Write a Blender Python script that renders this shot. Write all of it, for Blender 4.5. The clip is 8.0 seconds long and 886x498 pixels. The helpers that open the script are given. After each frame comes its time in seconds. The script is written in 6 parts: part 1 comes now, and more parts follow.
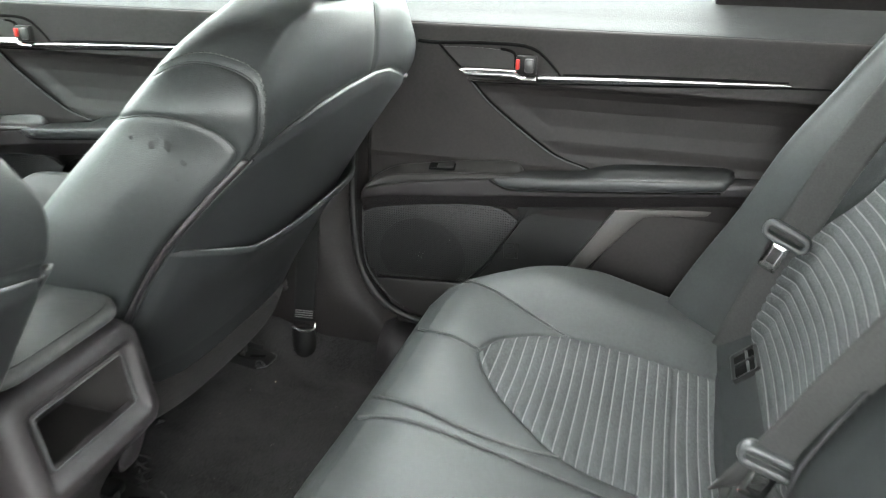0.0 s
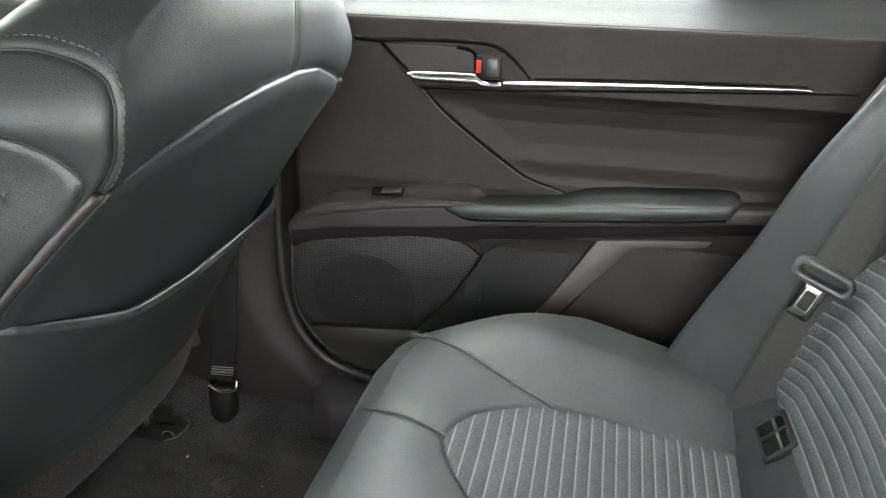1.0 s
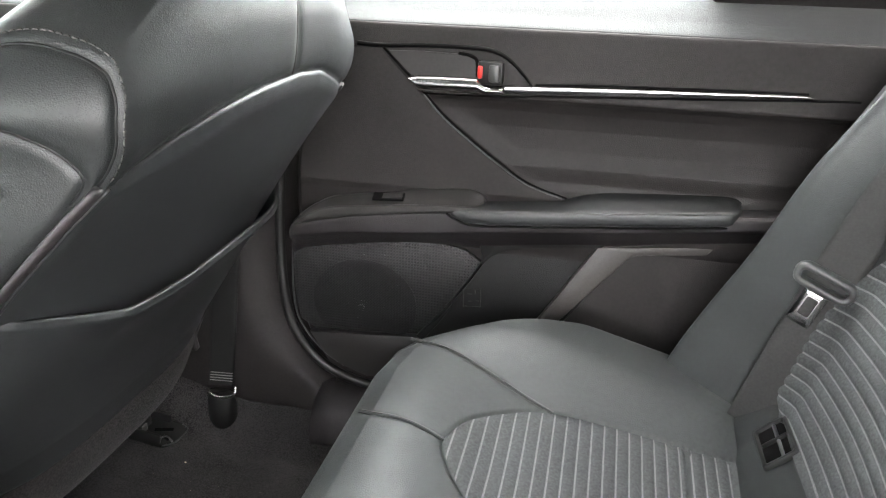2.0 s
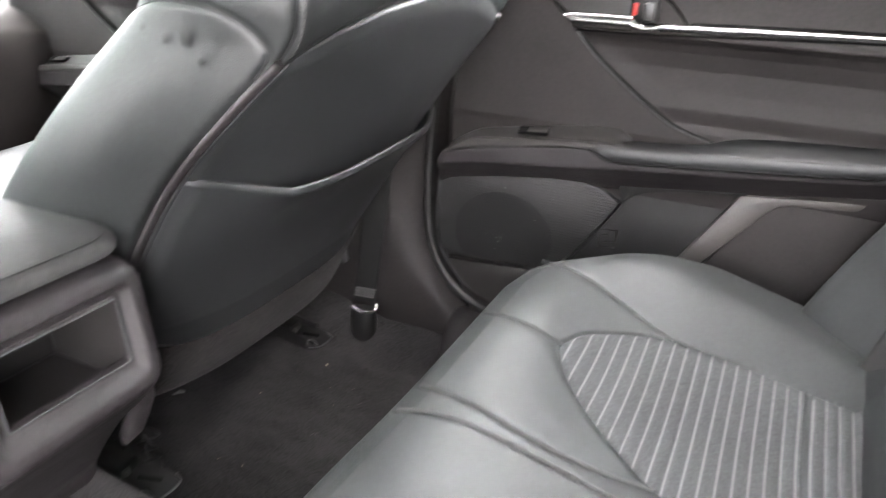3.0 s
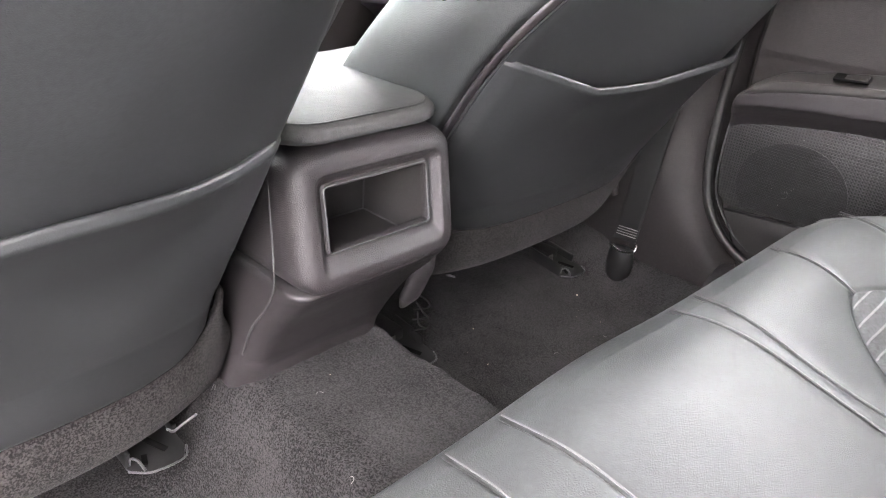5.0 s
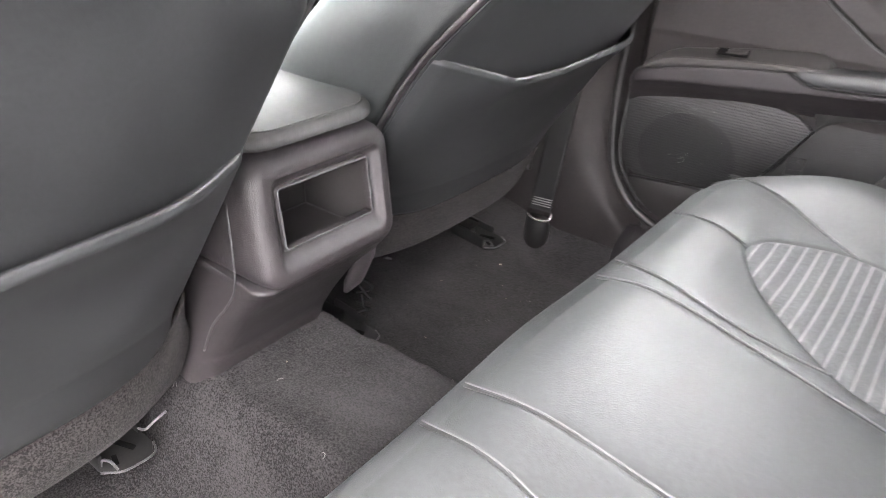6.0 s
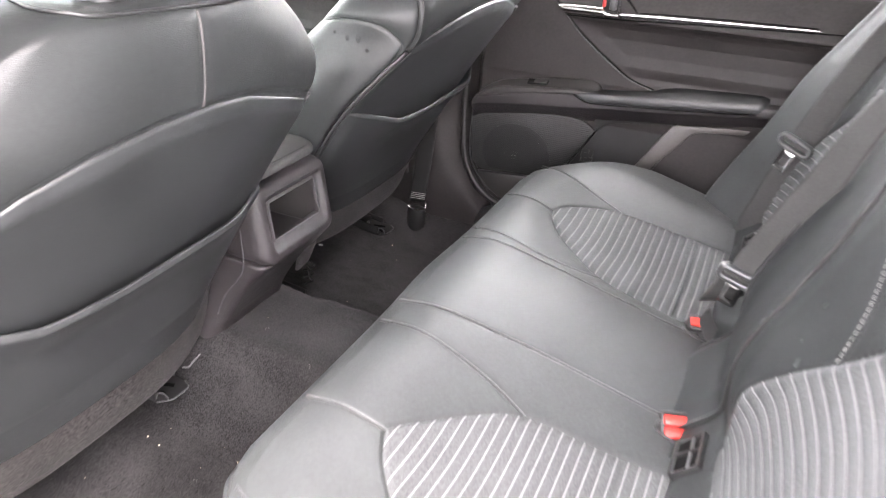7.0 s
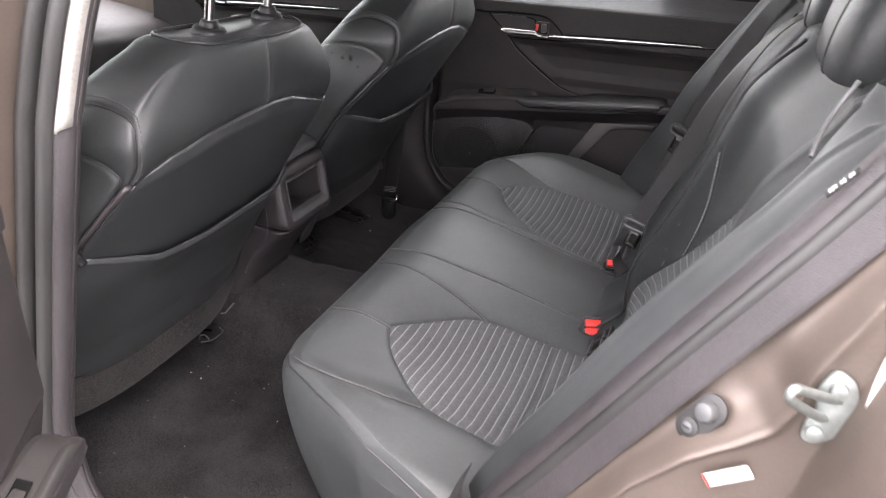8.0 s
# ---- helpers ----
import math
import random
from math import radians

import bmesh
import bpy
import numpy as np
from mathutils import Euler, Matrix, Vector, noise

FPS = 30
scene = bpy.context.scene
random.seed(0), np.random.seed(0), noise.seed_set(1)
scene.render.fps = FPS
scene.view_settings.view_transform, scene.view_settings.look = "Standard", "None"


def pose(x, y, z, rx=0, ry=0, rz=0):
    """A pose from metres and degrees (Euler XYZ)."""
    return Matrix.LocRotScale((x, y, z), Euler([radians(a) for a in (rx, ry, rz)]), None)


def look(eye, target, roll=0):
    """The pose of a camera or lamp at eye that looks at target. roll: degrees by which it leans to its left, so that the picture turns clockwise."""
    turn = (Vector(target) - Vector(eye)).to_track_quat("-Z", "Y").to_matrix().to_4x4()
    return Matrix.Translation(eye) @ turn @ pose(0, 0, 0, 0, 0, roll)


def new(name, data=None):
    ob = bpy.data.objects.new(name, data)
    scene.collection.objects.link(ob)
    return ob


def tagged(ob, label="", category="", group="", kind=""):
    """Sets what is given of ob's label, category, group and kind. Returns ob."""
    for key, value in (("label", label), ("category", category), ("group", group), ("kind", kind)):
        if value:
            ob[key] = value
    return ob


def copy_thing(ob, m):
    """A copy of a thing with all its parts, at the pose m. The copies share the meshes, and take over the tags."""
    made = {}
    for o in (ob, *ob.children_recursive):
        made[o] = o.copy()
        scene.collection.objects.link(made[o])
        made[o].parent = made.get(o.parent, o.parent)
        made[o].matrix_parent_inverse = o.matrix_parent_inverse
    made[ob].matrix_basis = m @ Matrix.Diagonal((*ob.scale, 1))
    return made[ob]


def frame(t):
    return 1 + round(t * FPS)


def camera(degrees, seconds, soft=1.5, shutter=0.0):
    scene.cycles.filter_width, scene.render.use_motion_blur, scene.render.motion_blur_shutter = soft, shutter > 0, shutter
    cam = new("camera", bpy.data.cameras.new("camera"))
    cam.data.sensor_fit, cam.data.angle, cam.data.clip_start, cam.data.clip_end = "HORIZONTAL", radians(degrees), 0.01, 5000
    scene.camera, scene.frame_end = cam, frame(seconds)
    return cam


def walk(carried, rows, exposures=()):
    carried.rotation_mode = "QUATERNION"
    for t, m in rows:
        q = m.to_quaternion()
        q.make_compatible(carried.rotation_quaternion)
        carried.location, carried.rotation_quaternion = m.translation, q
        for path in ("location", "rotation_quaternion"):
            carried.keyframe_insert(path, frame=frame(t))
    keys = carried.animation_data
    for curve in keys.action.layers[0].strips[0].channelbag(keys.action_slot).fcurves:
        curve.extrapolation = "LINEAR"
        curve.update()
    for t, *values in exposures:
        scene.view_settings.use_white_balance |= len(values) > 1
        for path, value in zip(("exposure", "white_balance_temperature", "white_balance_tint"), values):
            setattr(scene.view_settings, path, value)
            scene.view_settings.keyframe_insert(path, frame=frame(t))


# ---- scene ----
cam = camera(61.3, 8.0, soft=1.1, shutter=0.4)
PATH = [
    (0, (0.367, -0.511, 0.842), (-0.148, 1.247, 0.039), 0.8),
    (0.5, (0.313, -0.361, 0.799), (-0.118, 1.432, 0.024), 1.2),
    (1, (0.296, -0.294, 0.783), (-0.074, 1.519, 0.023), 1.5),
    (1.2, (0.295, -0.288, 0.779), (-0.057, 1.532, 0.029), 1.6),
    (2.3, (0.3, -0.302, 0.772), (-0.119, 1.515, 0.046), 2.1),
    (2.5, (0.301, -0.308, 0.777), (-0.181, 1.483, 0.028), 2.0),
    (3, (0.335, -0.363, 0.724), (-0.403, 1.319, -0.067), 2.7),
    (3.5, (0.326, -0.407, 0.681), (-0.628, 1.144, -0.145), 3.3),
    (4, (0.322, -0.425, 0.659), (-0.804, 0.987, -0.201), 3.9),
    (4.5, (0.327, -0.429, 0.657), (-0.883, 0.901, -0.218), 4.4),
    (4.7, (0.328, -0.429, 0.658), (-0.905, 0.876, -0.222), 4.5),
    (5.8, (0.325, -0.456, 0.668), (-0.775, 0.936, -0.255), 3.4),
    (6, (0.331, -0.493, 0.698), (-0.684, 0.95, -0.243), 3.6),
    (6.5, (0.406, -0.651, 0.805), (-0.436, 0.893, -0.148), 3.0),
    (7, (0.494, -0.894, 0.886), (-0.215, 0.728, -0.045), 2.8),
    (7.5, (0.554, -1.119, 0.926), (-0.096, 0.548, 0.032), 2.7),
    (7.8, (0.59, -1.206, 0.95), (-0.036, 0.472, 0.061), 2.6),
    (8, (0.605, -1.255, 0.957), (-0.003, 0.435, 0.079), 2.6),
]
EXPOSURES = [(0, 5.15, 6450, 3), (1, 5.0, 6550, 7), (2.5, 5.3, 6600, 12), (3.5, 5.8, 6650, 17), (4.5, 5.9, 6650, 18), (6, 5.95, 6650, 17), (6.5, 5.85, 6650, 17), (7, 5.6, 6650, 19), (7.5, 4.9, 6650, 21), (8, 4.0, 6600, 19)]
walk(cam, [(t, look(eye, target, roll)) for t, eye, target, roll in PATH], EXPOSURES)

# ---- sky and daylight: bright overcast ----
world = bpy.data.worlds.new("overcast")
scene.world = world
world.use_nodes = True
wn = world.node_tree
sky = wn.nodes.new("ShaderNodeTexSky")
sky.sky_type, sky.sun_disc = "NISHITA", False
sky.sun_elevation, sky.sun_rotation = radians(63.6), radians(116.6)
sky.air_density, sky.dust_density, sky.ozone_density = 1.0, 4.0, 1.0
haze = wn.nodes.new("ShaderNodeMix")
haze.data_type = "RGBA"
haze.inputs[0].default_value = 0.8
haze.inputs[7].default_value = (9.6, 9.5, 9.4, 1)
wn.links.new(sky.outputs[0], haze.inputs[6])
wn.links.new(haze.outputs[2], wn.nodes["Background"].inputs[0])
wn.nodes["Background"].inputs[1].default_value = 0.12
sun = new("sun", bpy.data.lights.new("sun", "SUN"))
sun.data.energy, sun.data.angle, sun.data.color = 0.5, radians(60), (1.0, 0.96, 0.9)
sun.matrix_world = look((4, -2, 9), (0, 0, 0))


# ---- materials ----
def mat(name, color, rough=0.5, grain=0.0, grain_size=0.002, spread=0.15, patch=0.25, metal=0.0, spec=0.5, kind="noise", sheen=0.0, rough_var=0.08, contrast=(0.72, 1.4), tight=0.33):
    """A surface with colour variation at two scales, uneven gloss and a fine relief of the given grain size in metres."""
    m = bpy.data.materials.new(name)
    m.use_nodes = True
    t = m.node_tree
    b = t.nodes["Principled BSDF"]
    co = t.nodes.new("ShaderNodeTexCoord")
    small = t.nodes.new("ShaderNodeTexNoise")
    small.inputs["Scale"].default_value = 1 / max(grain_size * 2.5, 0.0005)
    small.inputs["Detail"].default_value = 3
    large = t.nodes.new("ShaderNodeTexNoise")
    large.inputs["Scale"].default_value = 9
    large.inputs["Detail"].default_value = 4
    for n in (small, large):
        t.links.new(co.outputs["Object"], n.inputs["Vector"])
    mix = t.nodes.new("ShaderNodeMath")
    mix.operation = "MULTIPLY_ADD"
    mix.inputs[1].default_value = patch
    t.links.new(large.outputs[0], mix.inputs[0])
    mul = t.nodes.new("ShaderNodeMath")
    mul.operation = "MULTIPLY"
    mul.inputs[1].default_value = spread
    t.links.new(small.outputs[0], mul.inputs[0])
    t.links.new(mul.outputs[0], mix.inputs[2])
    ramp = t.nodes.new("ShaderNodeMix")
    ramp.data_type = "RGBA"
    ramp.inputs[6].default_value = (*[c * contrast[0] for c in color], 1)
    ramp.inputs[7].default_value = (*[min(c * contrast[1], 0.9) for c in color], 1)
    norm = t.nodes.new("ShaderNodeMapRange")
    norm.inputs[1].default_value, norm.inputs[2].default_value = tight * (patch + spread), (1 - tight) * (patch + spread)
    t.links.new(mix.outputs[0], norm.inputs[0])
    t.links.new(norm.outputs[0], ramp.inputs[0])
    t.links.new(ramp.outputs[2], b.inputs["Base Color"])
    b.inputs["Metallic"].default_value = metal
    b.inputs["Specular IOR Level"].default_value = spec
    rr = t.nodes.new("ShaderNodeMapRange")
    rr.inputs[3].default_value, rr.inputs[4].default_value = rough - rough_var, rough + rough_var
    t.links.new(large.outputs[0], rr.inputs[0])
    t.links.new(rr.outputs[0], b.inputs["Roughness"])
    if sheen:
        b.inputs["Sheen Weight"].default_value = sheen
        b.inputs["Sheen Roughness"].default_value = 0.5
    if grain:
        if kind == "leather":
            tex = t.nodes.new("ShaderNodeTexVoronoi")
            tex.feature = "DISTANCE_TO_EDGE"
            tex.inputs["Scale"].default_value = 1 / grain_size
            out = tex.outputs[0]
            warp = t.nodes.new("ShaderNodeTexNoise")
            warp.inputs["Scale"].default_value = 0.4 / grain_size
            t.links.new(co.outputs["Object"], warp.inputs["Vector"])
            add = t.nodes.new("ShaderNodeMix")
            add.data_type, add.blend_type = "RGBA", "LINEAR_LIGHT"
            add.inputs[0].default_value = grain_size * 0.8
            t.links.new(co.outputs["Object"], add.inputs[6])
            t.links.new(warp.outputs[1], add.inputs[7])
            t.links.new(add.outputs[2], tex.inputs["Vector"])
        else:
            tex = t.nodes.new("ShaderNodeTexNoise")
            tex.inputs["Scale"].default_value = 1 / grain_size
            tex.inputs["Detail"].default_value = 2
            t.links.new(co.outputs["Object"], tex.inputs["Vector"])
            out = tex.outputs[0]
        bump = t.nodes.new("ShaderNodeBump")
        bump.inputs["Strength"].default_value = grain
        bump.inputs["Distance"].default_value = grain_size * 0.5
        t.links.new(out, bump.inputs["Height"])
        # slow dents and wrinkles under the grain
        b2 = t.nodes.new("ShaderNodeBump")
        b2.inputs["Strength"].default_value = 0.12
        b2.inputs["Distance"].default_value = 0.004
        t.links.new(large.outputs[0], b2.inputs["Height"])
        t.links.new(b2.outputs[0], bump.inputs["Normal"])
        t.links.new(bump.outputs[0], b.inputs["Normal"])
    return m


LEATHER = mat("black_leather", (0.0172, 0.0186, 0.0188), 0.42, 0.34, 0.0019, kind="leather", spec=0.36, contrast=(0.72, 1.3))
# cushion leather: wear, plus light from above painted as a paler base
CUSHION = mat("worn_toplit_cushion_leather", (0.0340, 0.0366, 0.0366), 0.47, 0.34, 0.0019, kind="leather", spec=0.32, contrast=(0.75, 1.25))
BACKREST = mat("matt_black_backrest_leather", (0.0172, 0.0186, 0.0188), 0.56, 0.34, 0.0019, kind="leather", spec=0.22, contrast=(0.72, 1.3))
# bolster vinyl: dust mottling, with light from the doorway painted as a paler base
DUSTY_LIT = mat("dusty_lit_black_vinyl", (0.0275, 0.0297, 0.0300), 0.48, 0.3, 0.0016, kind="leather", spec=0.36, patch=0.6, contrast=(0.7, 1.35))
# sewn edges: the highlight on the raised edge painted as pale grey
SEWN = mat("sewn_edge_highlight", (0.060, 0.060, 0.060), 0.5, 0.3, 0.001)
SMOOTH = mat("smooth_black_vinyl", (0.0185, 0.0197, 0.0204), 0.43, 0.22, 0.0014, kind="leather", spec=0.46, contrast=(0.65, 1.45))
PLASTIC = mat("black_grained_plastic", (0.0195, 0.0171, 0.0180), 0.46, 0.62, 0.0019, kind="leather", spec=0.4)
PANEL = mat("soft_charcoal_door_skin", (0.0200, 0.0176, 0.0174), 0.52, 0.5, 0.0019, kind="leather", spec=0.25)
DARK = mat("matt_black_plastic", (0.0075, 0.0074, 0.0075), 0.5, 0.2, 0.001, spec=0.3)
# near-black for dark joints, and for shade painted into recesses
VOID = mat("deep_black_cavity", (0.0025, 0.0025, 0.0025), 0.8, spec=0.1)
LEDGE = mat("grained_window_ledge_vinyl", (0.021, 0.022, 0.0225), 0.62, 0.5, 0.0026, kind="leather", spec=0.12)
SATIN = mat("satin_black_plastic", (0.020, 0.0185, 0.0180), 0.42, 0.25, 0.0012, spec=0.42)
# map pocket plastic: shade below the armrest painted as near-black
POCKET = mat("grained_shade_black_pocket", (0.0040, 0.0039, 0.0041), 0.42, 0.7, 0.0024, kind="leather", spec=0.4)
GREYTRIM = mat("warm_grey_satin_trim", (0.046, 0.041, 0.039), 0.5, 0.3, 0.0014, kind="leather")
CARPET = mat("charcoal_carpet", (0.0165, 0.0157, 0.0160), 0.95, 1.0, 0.0008, spread=0.9, patch=0.4, spec=0.08, sheen=0.03, contrast=(0.30, 2.1), tight=0.40)
FELT = mat("grey_felt_carpet", (0.0150, 0.0137, 0.0135), 0.95, 1.0, 0.0008, spread=0.9, patch=0.25, spec=0.08, sheen=0.03, contrast=(0.30, 2.1), tight=0.40)
# rear belts: light falling on the black webbing painted as a paler base
BELT = mat("lit_grey_seat_belt_webbing", (0.029, 0.0288, 0.0282), 0.6, 0.5, 0.0012, spec=0.3)
WEBBING = mat("black_seat_belt_webbing", (0.0095, 0.0094, 0.0094), 0.6, 0.5, 0.0012, spec=0.3)
DULLTHREAD = mat("dull_grey_thread", (0.062, 0.060, 0.058), 0.75, 0.3, 0.001, spec=0.2)
THREAD = mat("pale_grey_thread", (0.17, 0.165, 0.16), 0.7, 0.3, 0.001)
PIPING = mat("dark_piping", (0.017, 0.017, 0.0176), 0.42, 0.1, 0.001, spec=0.4)
VIOLET = mat("dusky_piping_vinyl", (0.030, 0.0262, 0.0275), 0.5, 0.3, 0.0014, kind="leather")
CHROME = mat("satin_chrome", (0.70, 0.69, 0.68), 0.20, metal=1.0)
STEEL = mat("polished_steel", (0.75, 0.74, 0.73), 0.16, metal=1.0)
RED = mat("red_plastic", (0.50, 0.022, 0.016), 0.4)
RUBBER = mat("black_rubber", (0.0115, 0.0110, 0.0107), 0.5, 0.2, 0.0012)
PAINT = mat("bronze_grey_car_paint", (0.078, 0.0625, 0.053), 0.34, 0.1, 0.001, metal=0.35, spec=0.4, patch=0.5, contrast=(0.8, 1.2))
HEADLINER = mat("pale_grey_headliner", (0.50, 0.48, 0.44), 0.9, 0.5, 0.0015)
GARNISH = mat("pale_beige_pillar_plastic", (0.16, 0.152, 0.14), 0.7, 0.3, 0.0015)
PAPER = mat("white_paper_label", (0.33, 0.325, 0.32), 0.6)
INK = mat("grey_print", (0.12, 0.12, 0.12), 0.6)
GREYPL = mat("mid_grey_plastic", (0.042, 0.043, 0.044), 0.4, 0.2, 0.001)
CONCRETE = mat("grey_concrete", (0.085, 0.083, 0.080), 0.9, 0.8, 0.006)
ZINC = mat("bright_zinc", (0.22, 0.235, 0.225), 0.42, 0.2, 0.003, metal=0.85)
CRUMB = mat("pale_crumbs", (0.55, 0.48, 0.36), 0.8)
BOLT = mat("dull_dark_steel", (0.10, 0.098, 0.095), 0.45, metal=0.6)
# armrest lid: paler and rougher than the seat leather
LIDVINYL = mat("matt_grey_armrest_vinyl", (0.048, 0.048, 0.0475), 0.58, 0.6, 0.0021, kind="leather", spec=0.35)
STAIN = mat("dark_grease_mark", (0.0150, 0.0152, 0.0154), 0.46, 0.3, 0.0019, kind="leather", spec=0.33)


def striped(name):
    """Grey woven fabric with raised ribs and pale lines between them; u counts the ribs."""
    m = mat(name, (0.050, 0.052, 0.053), 0.8, 0.7, 0.0011, spread=0.4, patch=0.2, spec=0.25)
    t = m.node_tree
    b = t.nodes["Principled BSDF"]
    uv = t.nodes.new("ShaderNodeUVMap")
    sep = t.nodes.new("ShaderNodeSeparateXYZ")
    t.links.new(uv.outputs[0], sep.inputs[0])
    fr = t.nodes.new("ShaderNodeMath")
    fr.operation = "FRACT"
    t.links.new(sep.outputs[0], fr.inputs[0])
    off = t.nodes.new("ShaderNodeMath")
    off.operation = "SUBTRACT"
    off.inputs[1].default_value = 0.5
    t.links.new(fr.outputs[0], off.inputs[0])
    ab = t.nodes.new("ShaderNodeMath")
    ab.operation = "ABSOLUTE"
    t.links.new(off.outputs[0], ab.inputs[0])
    lim = t.nodes.new("ShaderNodeMapRange")
    lim.inputs[1].default_value, lim.inputs[2].default_value = 0.055, 0.085
    lim.inputs[3].default_value, lim.inputs[4].default_value = 1, 0
    t.links.new(ab.outputs[0], lim.inputs[0])
    weave = t.nodes.new("ShaderNodeTexNoise")
    weave.inputs["Scale"].default_value = 700
    co = t.nodes.new("ShaderNodeTexCoord")
    t.links.new(co.outputs["Object"], weave.inputs["Vector"])
    wm = t.nodes.new("ShaderNodeMapRange")
    wm.inputs[1].default_value, wm.inputs[2].default_value = 0.35, 0.65
    wm.inputs[3].default_value, wm.inputs[4].default_value = 0.55, 1
    t.links.new(weave.outputs[0], wm.inputs[0])
    mu = t.nodes.new("ShaderNodeMath")
    mu.operation = "MULTIPLY"
    t.links.new(lim.outputs[0], mu.inputs[0])
    t.links.new(wm.outputs[0], mu.inputs[1])
    mx = t.nodes.new("ShaderNodeMix")
    mx.data_type = "RGBA"
    mx.inputs[7].default_value = (0.165, 0.165, 0.165, 1)
    base = b.inputs["Base Color"].links[0].from_socket
    t.links.new(mu.outputs[0], mx.inputs[0])
    t.links.new(base, mx.inputs[6])
    t.links.new(mx.outputs[2], b.inputs["Base Color"])
    return m


STRIPED = striped("striped_grey_fabric")


def glass(name, tint):
    m = bpy.data.materials.new(name)
    m.use_nodes = True
    b = m.node_tree.nodes["Principled BSDF"]
    b.inputs["Transmission Weight"].default_value = 1
    b.inputs["Roughness"].default_value = 0.0
    b.inputs["IOR"].default_value = 1.04
    b.inputs["Base Color"].default_value = tint
    return m


GLASS = glass("green_tinted_side_glass", (0.80, 0.84, 0.82, 1))
TINTED = glass("lightly_tinted_side_glass", (0.52, 0.56, 0.54, 1))
# the next two tints are made up to cut daylight from behind and ahead
SHADED = glass("daylight_cutting_glass", (0.26, 0.29, 0.28, 1))
SCREEN = glass("daylight_cutting_windscreen", (0.24, 0.27, 0.26, 1))


# ---- shape tools ----
def crom(pts, n, closed=False):
    """n places on a smooth curve through the given ones."""
    p = np.asarray(pts, float)
    k = len(p)
    if closed:
        s = np.linspace(0, k, n, endpoint=False)
        i = np.floor(s).astype(int)
        get = lambda j: p[j % k]
    else:
        s = np.linspace(0, k - 1, n)
        i = np.minimum(np.floor(s).astype(int), k - 2)
        q = np.concatenate([[2 * p[0] - p[1]], p, [2 * p[-1] - p[-2]]])
        get = lambda j: q[j + 1]
    f = (s - i).reshape((-1,) + (1,) * (p.ndim - 1))
    a, b, c, d = get(i - 1), get(i), get(i + 1), get(i + 2)
    return 0.5 * (2 * b + (c - a) * f + (2 * a - 5 * b + 4 * c - d) * f ** 2 + (3 * b - a - 3 * c + d) * f ** 3)


def net(rows, nu, nv, closed=False):
    """A smooth grid (nv, nu, 3) through rows of control places."""
    return crom([crom(r, nu, closed) for r in rows], nv)


def sst(x, a, b):
    f = np.clip((np.asarray(x, float) - a) / (b - a), 0, 1)
    return f * f * (3 - 2 * f)


def normals(P, closed=False):
    if closed:
        du = np.roll(P, -1, 1) - np.roll(P, 1, 1)
    else:
        du = np.gradient(P, axis=1)
    dv = np.gradient(P, axis=0)
    n = np.cross(du, dv)
    return n / np.maximum(np.linalg.norm(n, axis=2, keepdims=True), 1e-9)


def grooved(P, lines, depth=0.003, width=0.004, closed=False, side=1):
    """Sinks soft grooves along the lines (lists of places) into a grid."""
    N = normals(P, closed) * side
    flat = P.reshape(-1, 3)
    drop = np.zeros(len(flat))
    reach = width * 7
    for line in lines:
        line = np.asarray(line)
        near = np.nonzero(((flat > line.min(0) - reach) & (flat < line.max(0) + reach)).all(1))[0]
        for k in range(0, len(near), 4000):
            n = near[k:k + 4000]
            d = np.linalg.norm(flat[n, None] - line[None], axis=2).min(1)
            drop[n] = np.maximum(drop[n], np.exp(-(d / width) ** 2) + 0.25 * np.exp(-(d / (width * 3.5)) ** 2))
    return P - N * (depth * drop).reshape(P.shape[:2])[..., None]


def grid_data(P, closed=False, flip=False, caps=False):
    nv, nu = P.shape[:2]
    faces = []
    for j in range(nv - 1):
        for i in range(nu if closed else nu - 1):
            k = (i + 1) % nu
            f = (j * nu + i, j * nu + k, (j + 1) * nu + k, (j + 1) * nu + i)
            faces.append(f[::-1] if flip else f)
    if caps:
        a, b = tuple(range(nu)), tuple(range((nv - 1) * nu, nv * nu))
        faces += [a if flip else a[::-1], b[::-1] if flip else b]
    return P.reshape(-1, 3), faces


def place_of(ob):
    v = Vector()
    while ob:
        v += ob.location
        ob = ob.parent
    return v


def part(name, data, material, parent, label="", smooth=True, uv=None):
    """Links verts and faces, or a bmesh, given in the world's metres, as one mesh object under a thing or a part."""
    me = bpy.data.meshes.new(name)
    o = place_of(parent)
    sharp = isinstance(data, bmesh.types.BMesh) and smooth
    if isinstance(data, bmesh.types.BMesh):
        bmesh.ops.translate(data, verts=data.verts, vec=-o)
        data.to_mesh(me)
        data.free()
    else:
        me.from_pydata((np.array([tuple(v) for v in data[0]], float) - np.array(o)).tolist(), [], [tuple(f) for f in data[1]])
        if uv is not None:
            layer = me.uv_layers.new(name="UVMap")
            idx = np.zeros(len(me.loops), int)
            me.loops.foreach_get("vertex_index", idx)
            layer.data.foreach_set("uv", np.asarray(uv, float)[idx].ravel())
    if smooth:
        me.polygons.foreach_set("use_smooth", [True] * len(me.polygons))
    me.materials.append(material)
    me.update()
    if sharp:
        me.set_sharp_from_angle(angle=radians(38))
    ob = new(name, me)
    ob.parent = parent
    if label:
        tagged(ob, label)
    return ob


def thing(name, label, category, at=(0, 0, 0), group="", kind=""):
    ob = new(name)
    ob.location = at
    ob.empty_display_size = 0.05
    return tagged(ob, label, category, group, kind)


